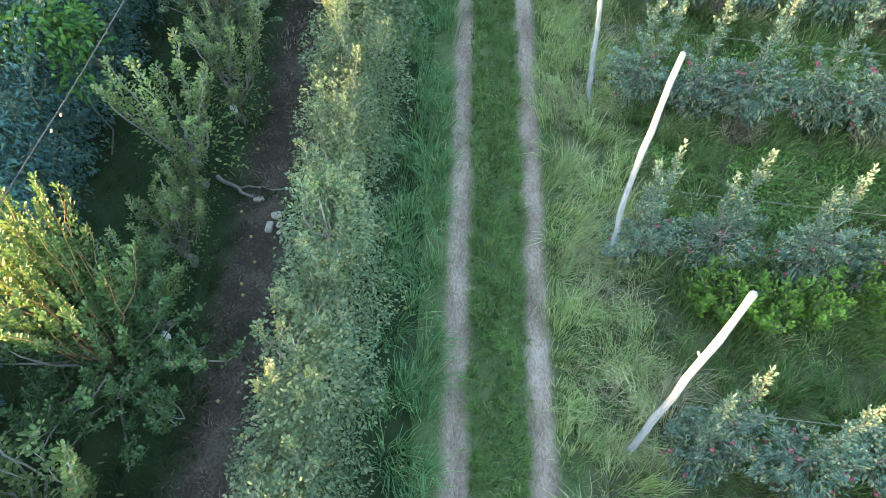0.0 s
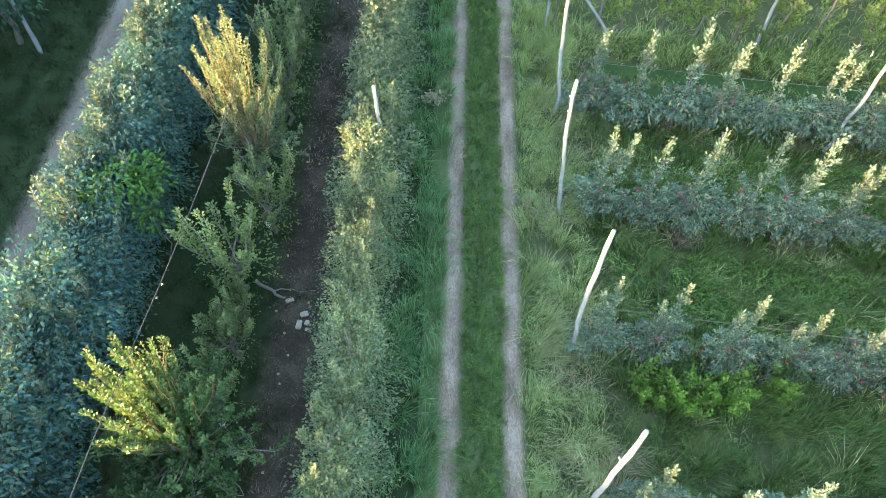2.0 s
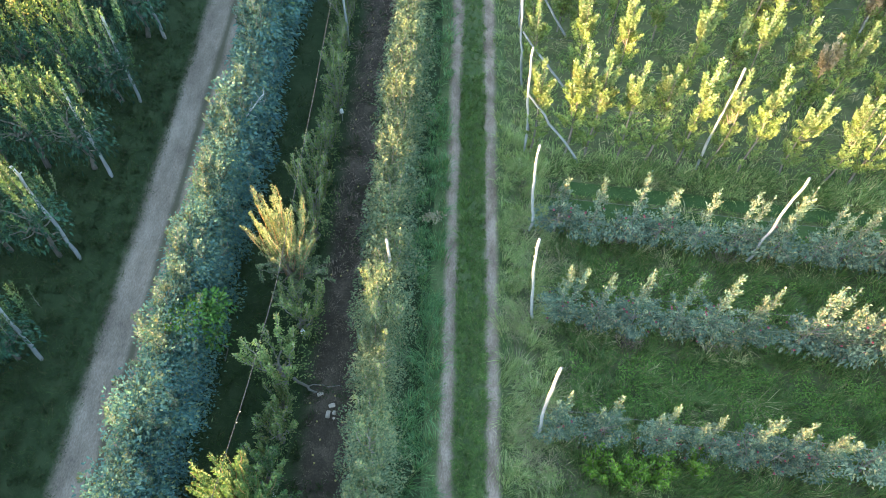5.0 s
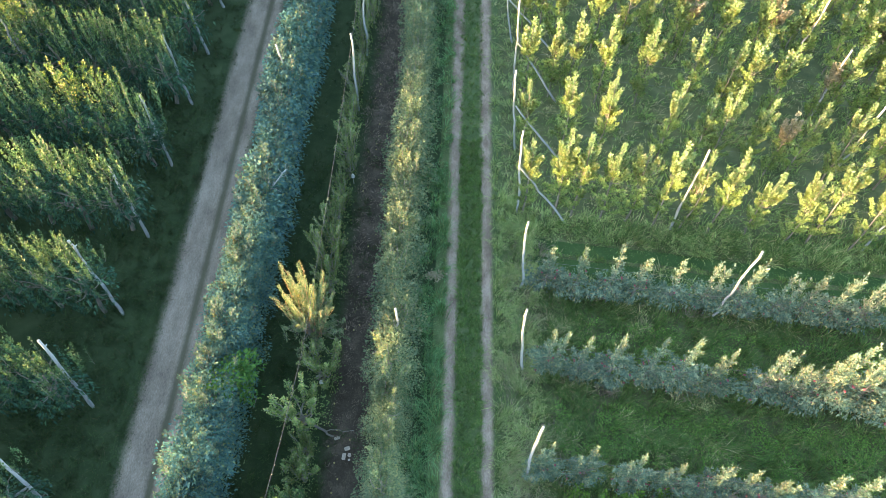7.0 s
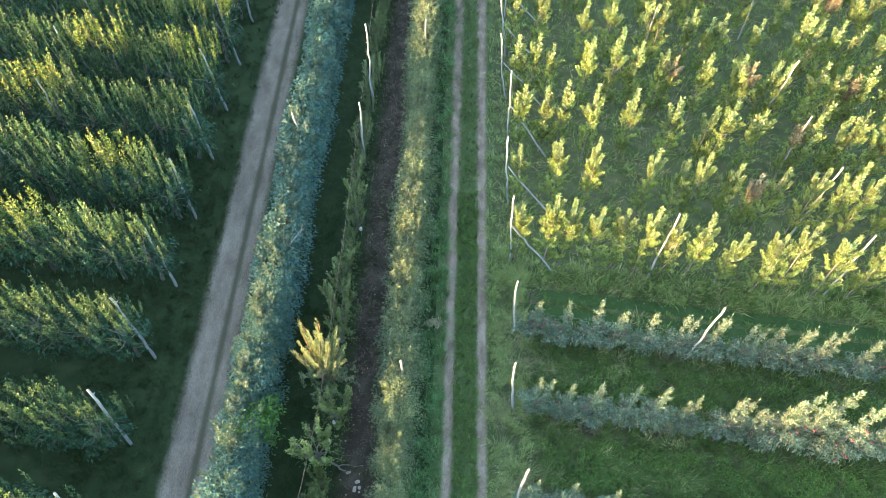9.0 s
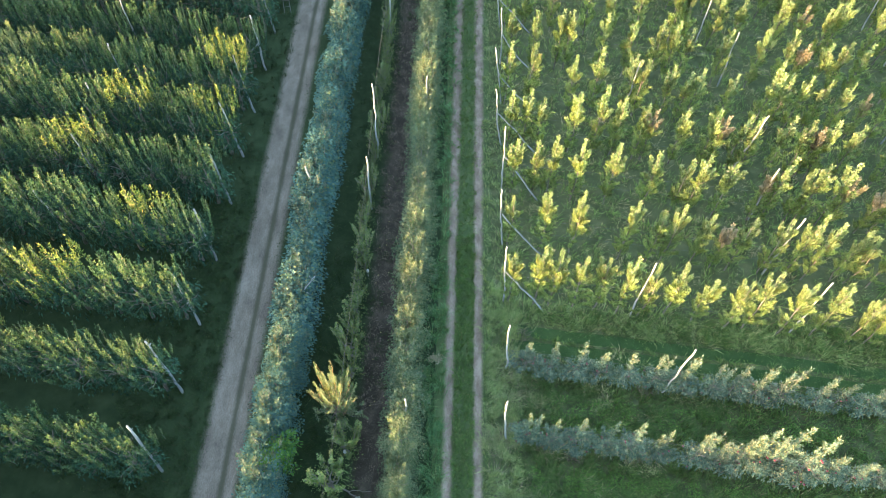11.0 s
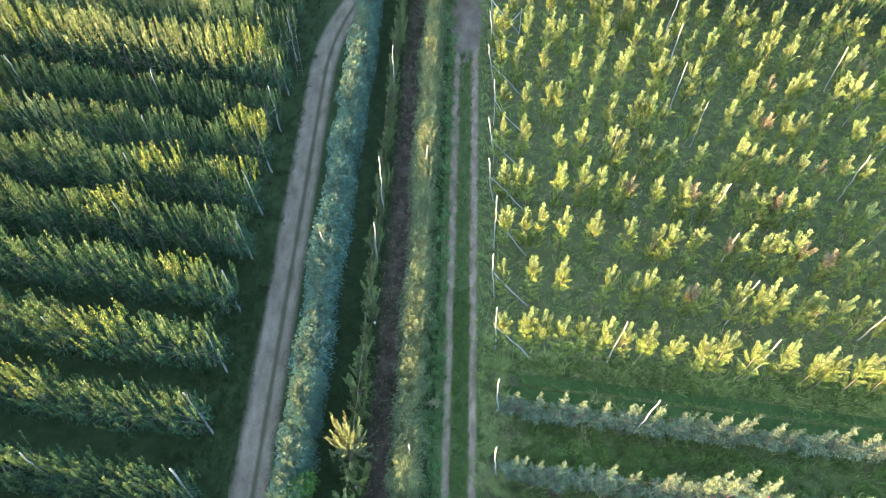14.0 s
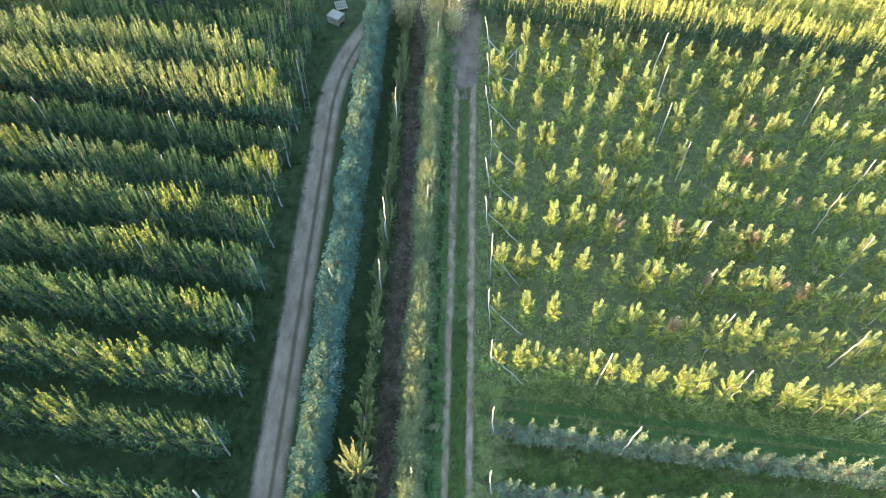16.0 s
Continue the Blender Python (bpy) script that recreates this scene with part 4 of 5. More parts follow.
# very light leaf colour stands in for sun that misses these bushes
LEAF_SUNLIT = leaf_mat("sunlit_bush_leaf", (0.27, 0.288, 0.126), (0.456, 0.456, 0.203), (0.641, 0.624, 0.304), (0.742, 0.641, 0.338), glow=0.35)
make_bush("round bushy tree at the track's end, sunlight put into its golden leaves", (-1.0, 50.9, 0), (1.95, 1.8, 2.9), 9000, LEAF_SUNLIT)
make_bush("slim bushy tree, sunlight put into its golden leaves", (-4.6, 51.4, 0), (1.0, 1.0, 2.6), 2800, LEAF_SUNLIT)
make_bush("dark leafy tree at the end of the track", (1.6, 54.5, 0), (2.0, 1.8, 2.2), 3600, LEAF_DENSE)


# ---- trellis posts and wires ----
def make_post(height, lean, brace=None, radius=0.05, short_brace=None, wild=0.05):
    """A crooked peeled pole, with a leaning brace where it has one."""
    post = empty("trellis_post")
    pl = Pile()
    path = bent((0, 0, -0.05), (lean[0], lean[1], height), wild * 0.75, 11)
    rad = np.linspace(radius * 1.1, radius * 0.8, 11) * rng.uniform(0.9, 1.12, 11)
    add_tube(pl, path, rad, 6)
    for k in range(3):
        at = path[rng.integers(2, 10)]
        ang = rng.uniform(0, 6.28)
        add_tube(pl, [at, at + np.array([math.cos(ang), math.sin(ang), 0.5]) * radius * rng.uniform(1.2, 1.9)], [radius * 0.55, radius * 0.3], 6)
    part("pole", pl.mesh("pole", POST_WOOD, True), post)
    if brace:
        at, foot = brace
        pb = Pile()
        f = at / height
        add_tube(pb, bent((lean[0] * f, lean[1] * f, at), (foot[0], foot[1], 0.0), 0.05, 8), np.linspace(0.04, 0.05, 8), 6)
        part("brace", pb.mesh("brace", POST_WOOD, True), post)
    if short_brace:
        ps = Pile()
        add_tube(ps, bent((lean[0] * 0.5, lean[1] * 0.5, height * 0.5), short_brace, 0.02, 5), 0.04, 6)
        part("brace", ps.mesh("brace", POST_WOOD, True), post)
    return post


def put_post(x, y, post, label, group):
    post.location = (x, y, 0)
    return tagged(post, label, "post", group)


for y0, h, lean in ((0.0, 4.9, (-0.1, 0.0)), (3.5, 5.1, (-0.05, -0.1)), (7.05, 4.85, (-0.1, -0.1)), (10.9, 4.6, (-0.42, -0.1)), (14.4, 4.45, (-0.25, -0.1))):
    put_post(2.95, y0, make_post(h, lean, wild=0.035), "crooked pale weathered wooden post at a row's end", "posts of the low rows")
for y0, h, lean in zip(WIRED_ROWS, (4.9, 4.6, 5.2, 4.4, 4.3, 4.3, 4.1, 4.3, 4.7), (-0.3, -0.45, -0.3, -0.7, -0.7, -0.3, -0.7, -0.6, -0.8)):
    put_post(2.87, y0, make_post(h, (lean, rng.normal(0, 0.08)), (h * 0.58, (2.0, -0.5))),
             "crooked pale wooden end post with a leaning brace", "end posts of the wired rows")
MID = ((0, 9.28, 4.86), (0, 17.1, 4.9), (0, 24.9, 4.8), (1, 16.6, 4.86), (1, 24.3, 4.8), (2, 16.6, 4.5), (2, 27.9, 4.7), (3, 16.4, 4.8), (3, 27.0, 4.7), (4, 10.35, 4.3), (4, 26.0, 4.6),
       (5, 16.8, 4.2), (5, 29.2, 4.5), (6, 15.9, 4.2), (6, 28.4, 4.1), (7, 16.2, 4.6), (7, 28.0, 4.2), (8, 16.2, 4.9), (8, 27.6, 4.4))
for row, x, h in MID:
    put_post(x, WIRED_ROWS[row] + ROW_TILT * (x - 2.9), make_post(h, (rng.normal(0.0, 0.12), rng.normal(0, 0.1)), wild=0.03),
             "pale weathered wooden post inside a row", "inner posts of the wired rows")
put_post(10.36, 13.5, make_post(4.3, (0.25, 0.12)), "pale weathered wooden post inside a row", "posts of the low rows")
for k, y0 in enumerate((5.1, 8.74, 12.4, 15.95, 19.75, 23.5, 26.95, 30.55, 34.3, 37.9, 41.6)):
    put_post(-12.1, y0, make_post(rng.uniform(3.5, 3.9), (rng.uniform(-0.75, -0.35), rng.uniform(0.35, 0.85)), None, 0.06, (-1.75, 0.3 + 1.1 * (k % 4 == 2), 0.1) if k % 2 == 0 else None, 0.03),
             "grey weathered wooden end post leaning into its row", "end posts of the dense rows")
    for x in (-19.5, -28.0):
        put_post(x + rng.normal(0, 0.6), y0 - 0.1 * (x + 12), make_post(4.2, (rng.normal(-0.2, 0.2), rng.normal(0.2, 0.2))), "grey weathered wooden post inside a dense row", "inner posts of the dense rows")
for y0, h in ((11.0, 4.1), (29.5, 4.6), (46.5, 4.4)):
    put_post(-1.6, y0, make_post(h, (0, -0.1)), "pale wooden post standing in the trained row", "posts of the trained row")
for y0, h in ((23.6, 4.6), (27.4, 5.9), (38.0, 5.2)):
    put_post(-4.35, y0, make_post(h, (0, -0.25)), "pale wooden post on the bare strip", "posts of the sparse row")


put_post(-6.85, 23.1, make_post(4.5, (-0.45, -0.5), wild=0.02), "grey wooden post leaning among the grey-leaved trees", "")


def make_wire(p, q, radius, mat, label, name="trellis_wire", sag=0.05, n=14):
    t = np.linspace(0, 1, n)[:, None]
    path = np.asarray(p) + (np.asarray(q) - np.asarray(p)) * t
    path[:, 2] -= sag * 4 * (t * (1 - t))[:, 0]
    pl = Pile()
    add_tube(pl, path, radius, 4)
    return tagged(new(name, pl.mesh(name, mat, True)), label, "wire", "trellis wires")


for y0 in WIRED_ROWS:
    for z in (2.5, 1.4):
        make_wire((2.75, y0, z), (42, y0 + ROW_TILT * 39.1, z), 0.007, WIRE, "thin galvanised trellis wire along a row")
for y0 in LOW_ROWS:
    for z in (2.1,):
        make_wire((2.85, y0, z), (40, y0 + ROW_TILT * 37.1, z), 0.007, WIRE, "thin galvanised trellis wire along a row")
for y0 in DENSE_ROWS[3:14]:
    make_wire((-12.1, y0, 2.3), (-42, y0 + 3.0, 2.3), 0.007, WIRE, "thin galvanised trellis wire along a row")

# ---- grass ----
def grass_patch(name, spots, blades, height, spread, width, mat, label, lean=0.55):
    """Tufts of bent blades at the given spots."""
    n = len(spots)
    if not n:
        return
    spot = np.repeat(spots, blades, 0)
    m = len(spot)
    size = np.repeat(rng.uniform(0.45, 1.35, n), blades)
    ang = rng.uniform(0, 2 * np.pi, m)
    out = np.stack([np.cos(ang), np.sin(ang), np.zeros(m)], 1)
    turn = np.array([noise.noise((p[0] * 1.0, p[1] * 1.0, 1.0)) for p in spots]) * 7 + rng.normal(0, 0.45, n)
    push = rng.uniform(0.1, 0.75, n)
    sway = np.repeat(np.stack([np.cos(turn) * push, np.sin(turn) * push], 1), blades, 0)
    root = np.concatenate([spot + out[:, :2] * (spread * rng.uniform(0, 1, m) * size)[:, None], np.full((m, 1), -0.02)], 1)
    h = height * size * rng.uniform(0.6, 1.2, m)
    bend = (out * (lean * rng.uniform(0.3, 1.3, m))[:, None])
    bend[:, :2] += sway
    side = np.stack([-np.sin(ang), np.cos(ang), np.zeros(m)], 1) * (width * rng.uniform(0.7, 1.3, m))[:, None]
    mid = root + (bend * 0.4 + np.array([0, 0, 0.65])) * h[:, None]
    tip = root + (bend * 1.15 + np.array([0, 0, 0.85])) * h[:, None]
    v = np.stack([root - side * 0.5, root + side * 0.5, mid + side * 0.45, tip, mid - side * 0.45], 1).reshape(-1, 3)
    pl = Pile()
    if width > 0.0135:
        # far blades are plain kites
        pl.add(np.stack([root, mid + side * 0.5, tip, mid - side * 0.5], 1).reshape(-1, 3), np.arange(m)[:, None] * 4 + np.array([0, 1, 2, 3]))
    else:
        pl.add(v, np.arange(m)[:, None] * 5 + np.array([0, 1, 2, 4]))
        # the tip closes with a narrow quad
        v2 = np.stack([mid - side * 0.45, mid + side * 0.45, tip + side * 0.08, tip - side * 0.08], 1).reshape(-1, 3)
        pl.add(v2, np.arange(m)[:, None] * 4 + np.array([0, 1, 2, 3]))
    return tagged(new(name, pl.mesh(name, mat)), label, "grass", kind="stuff")


def scatter(x0, x1, y0, y1, density, keep=None):
    n = int((x1 - x0) * (y1 - y0) * density)
    s = np.stack([rng.uniform(x0, x1, n), rng.uniform(y0, y1, n)], 1)
    return s[keep(s)] if keep else s


tufted = lambda s: np.array([noise.noise((p[0] * 1.5, p[1] * 1.5, 2.0)) > -0.12 for p in s])
tx = lambda s: s[:, 0] - (0.97 - 0.006 * (s[:, 1] - 8))
lane = lambda s: s[:, 1] - ROW_TILT * (s[:, 0] - 2.9)
off_lane = lambda s: (s[:, 0] < 3.4) | ((np.abs(lane(s) - 15.55) > 0.4) & (np.abs(lane(s) - 16.5) > 0.28))
# between the wheels
grass_patch("short_grass", scatter(0.3, 1.65, 0, 22, 130, lambda s: np.abs(tx(s)) < 0.48), 12, 0.18, 0.08, 0.012, GRASS_SHORT, "short green grass between wheel tracks")
grass_patch("short_grass", scatter(0.2, 1.65, 22, 44, 60, lambda s: np.abs(tx(s)) < 0.5), 9, 0.12, 0.09, 0.02, GRASS_SHORT, "short green grass between wheel tracks")
# lush verge under the trained row
grass_patch("lush_grass", scatter(-1.35, 0.0, 0, 20, 40, tufted), 17, 0.42, 0.18, 0.013, GRASS_LUSH, "lush long blue-green grass along the trained row", 0.5)
grass_patch("lush_grass", scatter(-1.35, 0.0, 20, 50, 8), 20, 0.32, 0.16, 0.024, GRASS_LUSH, "lush long blue-green grass along the trained row", 0.8)
# long grass beside the posts
grass_patch("long_grass", scatter(1.9, 3.6, 0, 20, 46, tufted), 20, 0.42, 0.2, 0.011, GRASS_LONG, "long pale green grass along the post line", 0.45)
grass_patch("long_grass", scatter(1.85, 3.6, 20, 50, 9), 16, 0.28, 0.18, 0.024, GRASS_LONG, "long pale green grass along the post line", 1.05)
# alleys of the low rows and wired rows
grass_patch("low_grass", scatter(1.95, 13, 1, 16.5, 60, off_lane), 7, 0.13, 0.1, 0.016, GRASS_SHADE, "low green grass under the long tufts", 0.9)
grass_patch("low_grass", scatter(13, 25, 3, 17.5, 40, off_lane), 6, 0.15, 0.14, 0.022, GRASS_SHADE, "low green grass under the long tufts", 0.9)
grass_patch("low_grass", scatter(-8.6, -3.9, 1, 16, 42), 6, 0.09, 0.1, 0.014, GRASS_ROW_SHADE, "low turf between tree rows, shade put into its dark green", 0.9)
mown = lambda s: np.abs(s[:, 1] - 16.0 - ROW_TILT * (s[:, 0] - 2.9)) > 0.95
grass_patch("long_grass", scatter(3.6, 14, 1, 17.5, 38, lambda s: mown(s) & tufted(s)), 15, 0.44, 0.2, 0.0134, GRASS_SHADE, "long green grass in the alleys of the low rows", 0.5)
grass_patch("long_grass", scatter(14, 26, 4, 17.5, 17, lambda s: mown(s) & tufted(s)), 15, 0.42, 0.24, 0.026, GRASS_SHADE, "long green grass in the alleys of the low rows", 0.6)
grass_patch("alley_grass", scatter(3.6, 34, 17.5, 50, 6.0, tufted), 9, 0.36, 0.2, 0.027, GRASS_ALLEY, "green grass in the alleys of the wired rows", 0.8)
grass_patch("lane_grass", scatter(3.4, 30, 12, 17, 45, lambda s: (np.abs(lane(s) - 15.55) < 0.45) | (np.abs(lane(s) - 16.5) < 0.3)), 6, 0.07, 0.1, 0.018, GRASS_CUT, "close-cut dark green grass of the lane", 0.7)
grass_patch("foot_grass", scatter(3.4, 30, 14, 18.6, 22, lambda s: np.abs(lane(s) - 17.5) < 0.7), 12, 0.36, 0.2, 0.02, GRASS_LONG, "long pale grass at the foot of a wired row", 0.7)
grass_patch("foot_grass", scatter(3.4, 26, 14, 17.4, 20, lambda s: np.abs(lane(s) - 16.06) < 0.14), 10, 0.2, 0.12, 0.018, GRASS_ALLEY, "ridge of longer grass between two cut lanes", 0.7)
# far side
grass_patch("alley_grass", scatter(-8.6, -3.9, 0, 20, 11, tufted), 14, 0.22, 0.14, 0.018, GRASS_ROW_SHADE, "short green grass between tree rows, darkened as if shaded", 0.7)
grass_patch("alley_grass", scatter(-8.6, -3.9, 20, 54, 4), 10, 0.16, 0.2, 0.03, GRASS_ROW_SHADE, "short green grass between tree rows, darkened as if shaded", 0.7)
grass_patch("alley_grass", scatter(-14, -10.7, 4, 50, 13, tufted), 14, 0.2, 0.15, 0.02, GRASS_ROW_SHADE, "short green grass beside the farm road, darkened as if shaded", 0.7)
grass_patch("alley_grass", scatter(-36, -14, 4, 52, 1.6), 9, 0.2, 0.25, 0.035, GRASS_ROW_SHADE, "green grass in the alleys of the dense rows, darkened as if shaded", 0.7)

# weeds on the bare strip and grass creeping over the edges of tracks and road
patchy = lambda s: np.array([noise.noise((p[0] * 1.1, p[1] * 0.7, 5.0)) > 0.05 for p in s])
grass_patch("weeds", scatter(-4.0, -2.2, 0, 24, 26, patchy), 12, 0.15, 0.1, 0.016, GRASS_ROW_SHADE, "scattered weeds on bare soil", 0.8)
grass_patch("weeds", scatter(-4.0, -2.2, 24, 52, 12, patchy), 12, 0.16, 0.14, 0.026, GRASS_ROW_SHADE, "scattered weeds on bare soil", 0.8)
grass_patch("dry_weeds", scatter(-4.0, -2.2, 0, 12, 12), 9, 0.1, 0.12, 0.01, LEAF_DRY, "dry brown weed stalks on bare soil", 1.2)
grass_patch("dry_weeds", scatter(-4.0, -2.3, 12, 50, 20), 8, 0.16, 0.15, 0.018, LEAF_DRY, "dry brown weed stalks on bare soil", 0.9)
edge = lambda s: (np.abs(np.abs(tx(s)) - 0.675) > 0.13) & (np.abs(np.abs(tx(s)) - 0.675) < 0.36)
grass_patch("edge_grass", scatter(-0.2, 2.2, 0, 24, 60, edge), 7, 0.08, 0.06, 0.01, GRASS_SHORT, "short worn grass along the wheel tracks", 0.9)
grass_patch("edge_grass", scatter(-0.2, 2.2, 24, 44, 26, edge), 7, 0.1, 0.08, 0.02, GRASS_SHORT, "short worn grass along the wheel tracks", 0.9)
rx = lambda s: s[:, 0] + 9.7 + 0.012 * (s[:, 1] - 10)
road_edge = lambda s: (np.abs(rx(s)) > 0.72) & (np.abs(rx(s)) < 1.15)
grass_patch("edge_grass", scatter(-11.6, -8.4, 1, 42, 34, road_edge), 8, 0.08, 0.1, 0.018, GRASS_ROW_SHADE, "short grass along the farm road's edge", 0.9)


# ---- small things ----
def make_weed_shrub(x, y, wide, tall, label):
    lv, st = Pile(), Pile()
    for k in range(13):
        ang = k * 2.4
        tip = np.array([math.cos(ang) * wide * rng.uniform(0.4, 1), math.sin(ang) * 0.6 * rng.uniform(0.4, 1), tall * rng.uniform(0.5, 1)])
        add_shoot(lv, st, tip * np.array([0.15, 0.15, 0.1]), tip, 48, 0.14, 0.1, True, 0.08, 0.01)
    bush = assemble("weed_shrub", lv, st, LEAF_WEED, BARK, label, "weed shrubs under the low row")
    bush["category"] = "shrub"
    bush.location = (x, y, 0)


for x, y, w in ((4.5, 6.0, 0.5), (5.3, 5.85, 0.6), (6.1, 5.9, 0.65), (7.3, 6.2, 0.4)):
    make_weed_shrub(x, y, w, rng.uniform(1.15, 1.45), "low bright green weedy shrub beside an apple row")


def make_brush(x, y, label):
    pl = Pile()
    for k in range(90):
        ang = rng.uniform(0, 6.28)
        p = np.array([rng.normal(0, 0.15), rng.normal(0, 0.1), 0.02])
        q = p + np.array([math.cos(ang) * rng.uniform(0.2, 0.55), math.sin(ang) * rng.uniform(0.15, 0.35), rng.uniform(0.25, 0.6)])
        add_tube(pl, bent(p, q, 0.05, 4), np.linspace(0.007, 0.003, 4), 4)
    ob = new("dry_brush", pl.mesh("dry_brush", LEAF_DRY))
    ob.location = (x, y, 0)
    tagged(ob, label, "brush", "dry brush under the low rows")


for x, y in ((5.9, 10.1), (5.3, 3.0), (5.8, 14.1), (8.6, 10.1), (9.5, 13.4)):
    make_brush(x, y, "tangle of dry brown stalks under an apple row")

# vine patch climbing over the grey row
lv, st = Pile(), Pile()
add_tube(st, bent((0, 0, 0), (0, 0, 3.2), 0.1), np.linspace(0.02, 0.01, 6), 4)
for mid, half, many in (((0.1, 0.15, 3.0), (0.5, 0.45, 0.3), 260), ((-0.25, -0.35, 3.2), (0.4, 0.5, 0.25), 200), ((0.35, 0.5, 2.7), (0.35, 0.35, 0.4), 150), ((0.45, -0.3, 2.5), (0.3, 0.4, 0.4), 120)):
    add_mass(lv, mid, half, many, 0.13, True, 0.4, 0.3, 0.2, 9, 0.45)
vine = assemble("climbing_vine", lv, st, LEAF_VINE, BARK, "bright green climbing vine over a grey-leaved tree", "")
vine["category"] = "vine"
vine.location = (-6.55, 8.95, 0)


# pale dead branch caught in the grey row
pl = Pile()
add_tube(pl, bent((-6.9, 16.2, 2.9), (-6.15, 16.95, 3.45), 0.05, 8), np.linspace(0.03, 0.014, 8), 6)
for k in range(7):
    f = 0.25 + 0.11 * k
    p = np.array([-6.9 + 0.75 * f, 16.2 + 0.75 * f, 2.9 + 0.55 * f])
    add_tube(pl, bent(p, p + np.array([rng.normal(0, 0.16), rng.normal(0, 0.16), rng.uniform(0.1, 0.35)]), 0.03, 5), np.linspace(0.012, 0.005, 5), 4)
tagged(new("dead_branch", pl.mesh("dead_branch", POST_WOOD, True)), "pale bare dead branch caught in a grey-leaved tree", "branch")

# hose along the sparse row
def make_hose():
    ys = np.linspace(1.0, 40, 60)
    xs = np.interp(ys, (1, 3, 6, 9, 16, 24, 31, 40), (-4.85, -4.7, -4.4, -4.2, -4.15, -4.25, -4.35, -4.35))
    zs = 4.75 + 0.06 * np.sin(ys * 0.5)
    hose = empty("hose_line")
    pl = Pile()
    add_tube(pl, np.stack([xs, ys, zs], 1), 0.0075, 6)
    part("hose", pl.mesh("hose", HOSE, True), hose)
    for y in (5.35, 5.6):
        bm = bmesh.new()
        bmesh.ops.create_cube(bm, size=1.0, matrix=pose(float(np.interp(y, ys, xs)), y, 4.7, 20, 15, 30) @ Matrix.Diagonal((0.026, 0.012, 0.08, 1)))
        bmesh.ops.bevel(bm, geom=bm.edges[:], offset=0.004, segments=1, affect="EDGES")
        me = bpy.data.meshes.new("tag")
        bm.to_mesh(me)
        bm.free()
        me.materials.append(TAG)
        part("tag", me, hose, "small pale tag")
    tagged(hose, "grey hose strung on posts above the sparse row", "hose")


make_hose()


def bevel_box(name, size, mat, off=0.012, jitter=0.0):
    bm = bmesh.new()
    bmesh.ops.create_cube(bm, size=1.0, matrix=Matrix.Diagonal((*size, 1)))
    for v in bm.verts:
        v.co += Vector(rng.normal(0, jitter, 3)) if jitter else Vector()
    bmesh.ops.bevel(bm, geom=bm.edges[:], offset=off, segments=2, affect="EDGES")
    me = bpy.data.meshes.new(name)
    bm.to_mesh(me)
    bm.free()
    me.materials.append(mat)
    return me


for x, y, r, s in ((-3.5, 8.0, 25, (0.24, 0.12, 0.09)), (-3.11, 7.66, 20, (0.22, 0.14, 0.1)), (-3.19, 7.38, 88, (0.26, 0.14, 0.1)), (-3.02, 7.44, 80, (0.15, 0.12, 0.09)), (-3.01, 7.28, 40, (0.09, 0.07, 0.06))):
    s = tuple(v * 0.85 for v in s)
    ob = new("brick", bevel_box("brick", s, BRICK, 0.014, 0.006))
    ob.matrix_world = pose(x, y, s[2] / 2, 0, 0, r)
    tagged(ob, "loose pale brick lying on bare soil", "brick", "loose bricks")

# weathered branch lying by the bricks
pl = Pile()
add_tube(pl, bent((-4.35, 8.45, 0.1), (-3.6, 8.05, 0.06), 0.05, 8), np.linspace(0.05, 0.03, 8), 6)
add_tube(pl, bent((-4.0, 8.25, 0.08), (-2.95, 8.3, 0.03), 0.03, 8), np.linspace(0.025, 0.012, 8), 6)
tagged(new("fallen_branch", pl.mesh("fallen_branch", PALE_BARK, True)), "pale dead branch lying on bare soil", "branch")


def make_cup(x, y, z):
    """A white plastic cup upside down on a thin stake."""
    cup = empty("marker_stake")
    ps = Pile()
    add_tube(ps, [(0, 0, 0), (0, 0, z * 0.5), (0, 0, z)], 0.018, 6)
    part("stake", ps.mesh("stake", TIMBER), cup)
    pc = Pile()
    add_tube(pc, [(0, 0, z - 0.13), (0, 0, z - 0.05), (0, 0, z + 0.02), (0, 0, z + 0.03)], [0.075, 0.07, 0.06, 0.02], 8)
    part("cup", pc.mesh("cup", WHITE_PLASTIC, True), cup, "white plastic cup")
    cup.location = (x, y, 0)
    tagged(cup, "white plastic cup upturned on a wooden stake", "stake", "marker stakes")


for x, y, z in ((-4.22, 9.8, 0.6), (-4.3, 4.85, 0.62), (-4.12, 19.2, 0.6)):
    make_cup(x, y, z)

# fallen apples
fallen = apple_ball(0.034)
fallen.materials[0] = APPLE_Y
for k in range(46):
    x, y = (rng.uniform(-3.8, -2.4), rng.uniform(3, 26)) if k < 36 else (rng.uniform(-1.2, -0.5), rng.uniform(3, 16))
    ob = new("fallen_apple", fallen)
    ob.location = (x, y, 0.03)
    tagged(ob, "small yellow apple fallen on the ground", "apple", "fallen apples")

# reddish leaves in a heap at the track's side
pl = Pile()
spots = np.stack([rng.normal(-0.45, 0.17, 160), rng.normal(14.6, 0.13, 160), rng.uniform(0.2, 0.34, 160)], 1)
add_leaves(pl, spots, rng.normal(0, 1, (160, 3)) * np.array([1, 1, 0.2]), 0.09, 0.06, True)
tagged(new("leaf_heap", pl.mesh("leaf_heap", LEAF_RUST)), "small heap of reddish-brown leaves in grass", "leaves", kind="stuff")


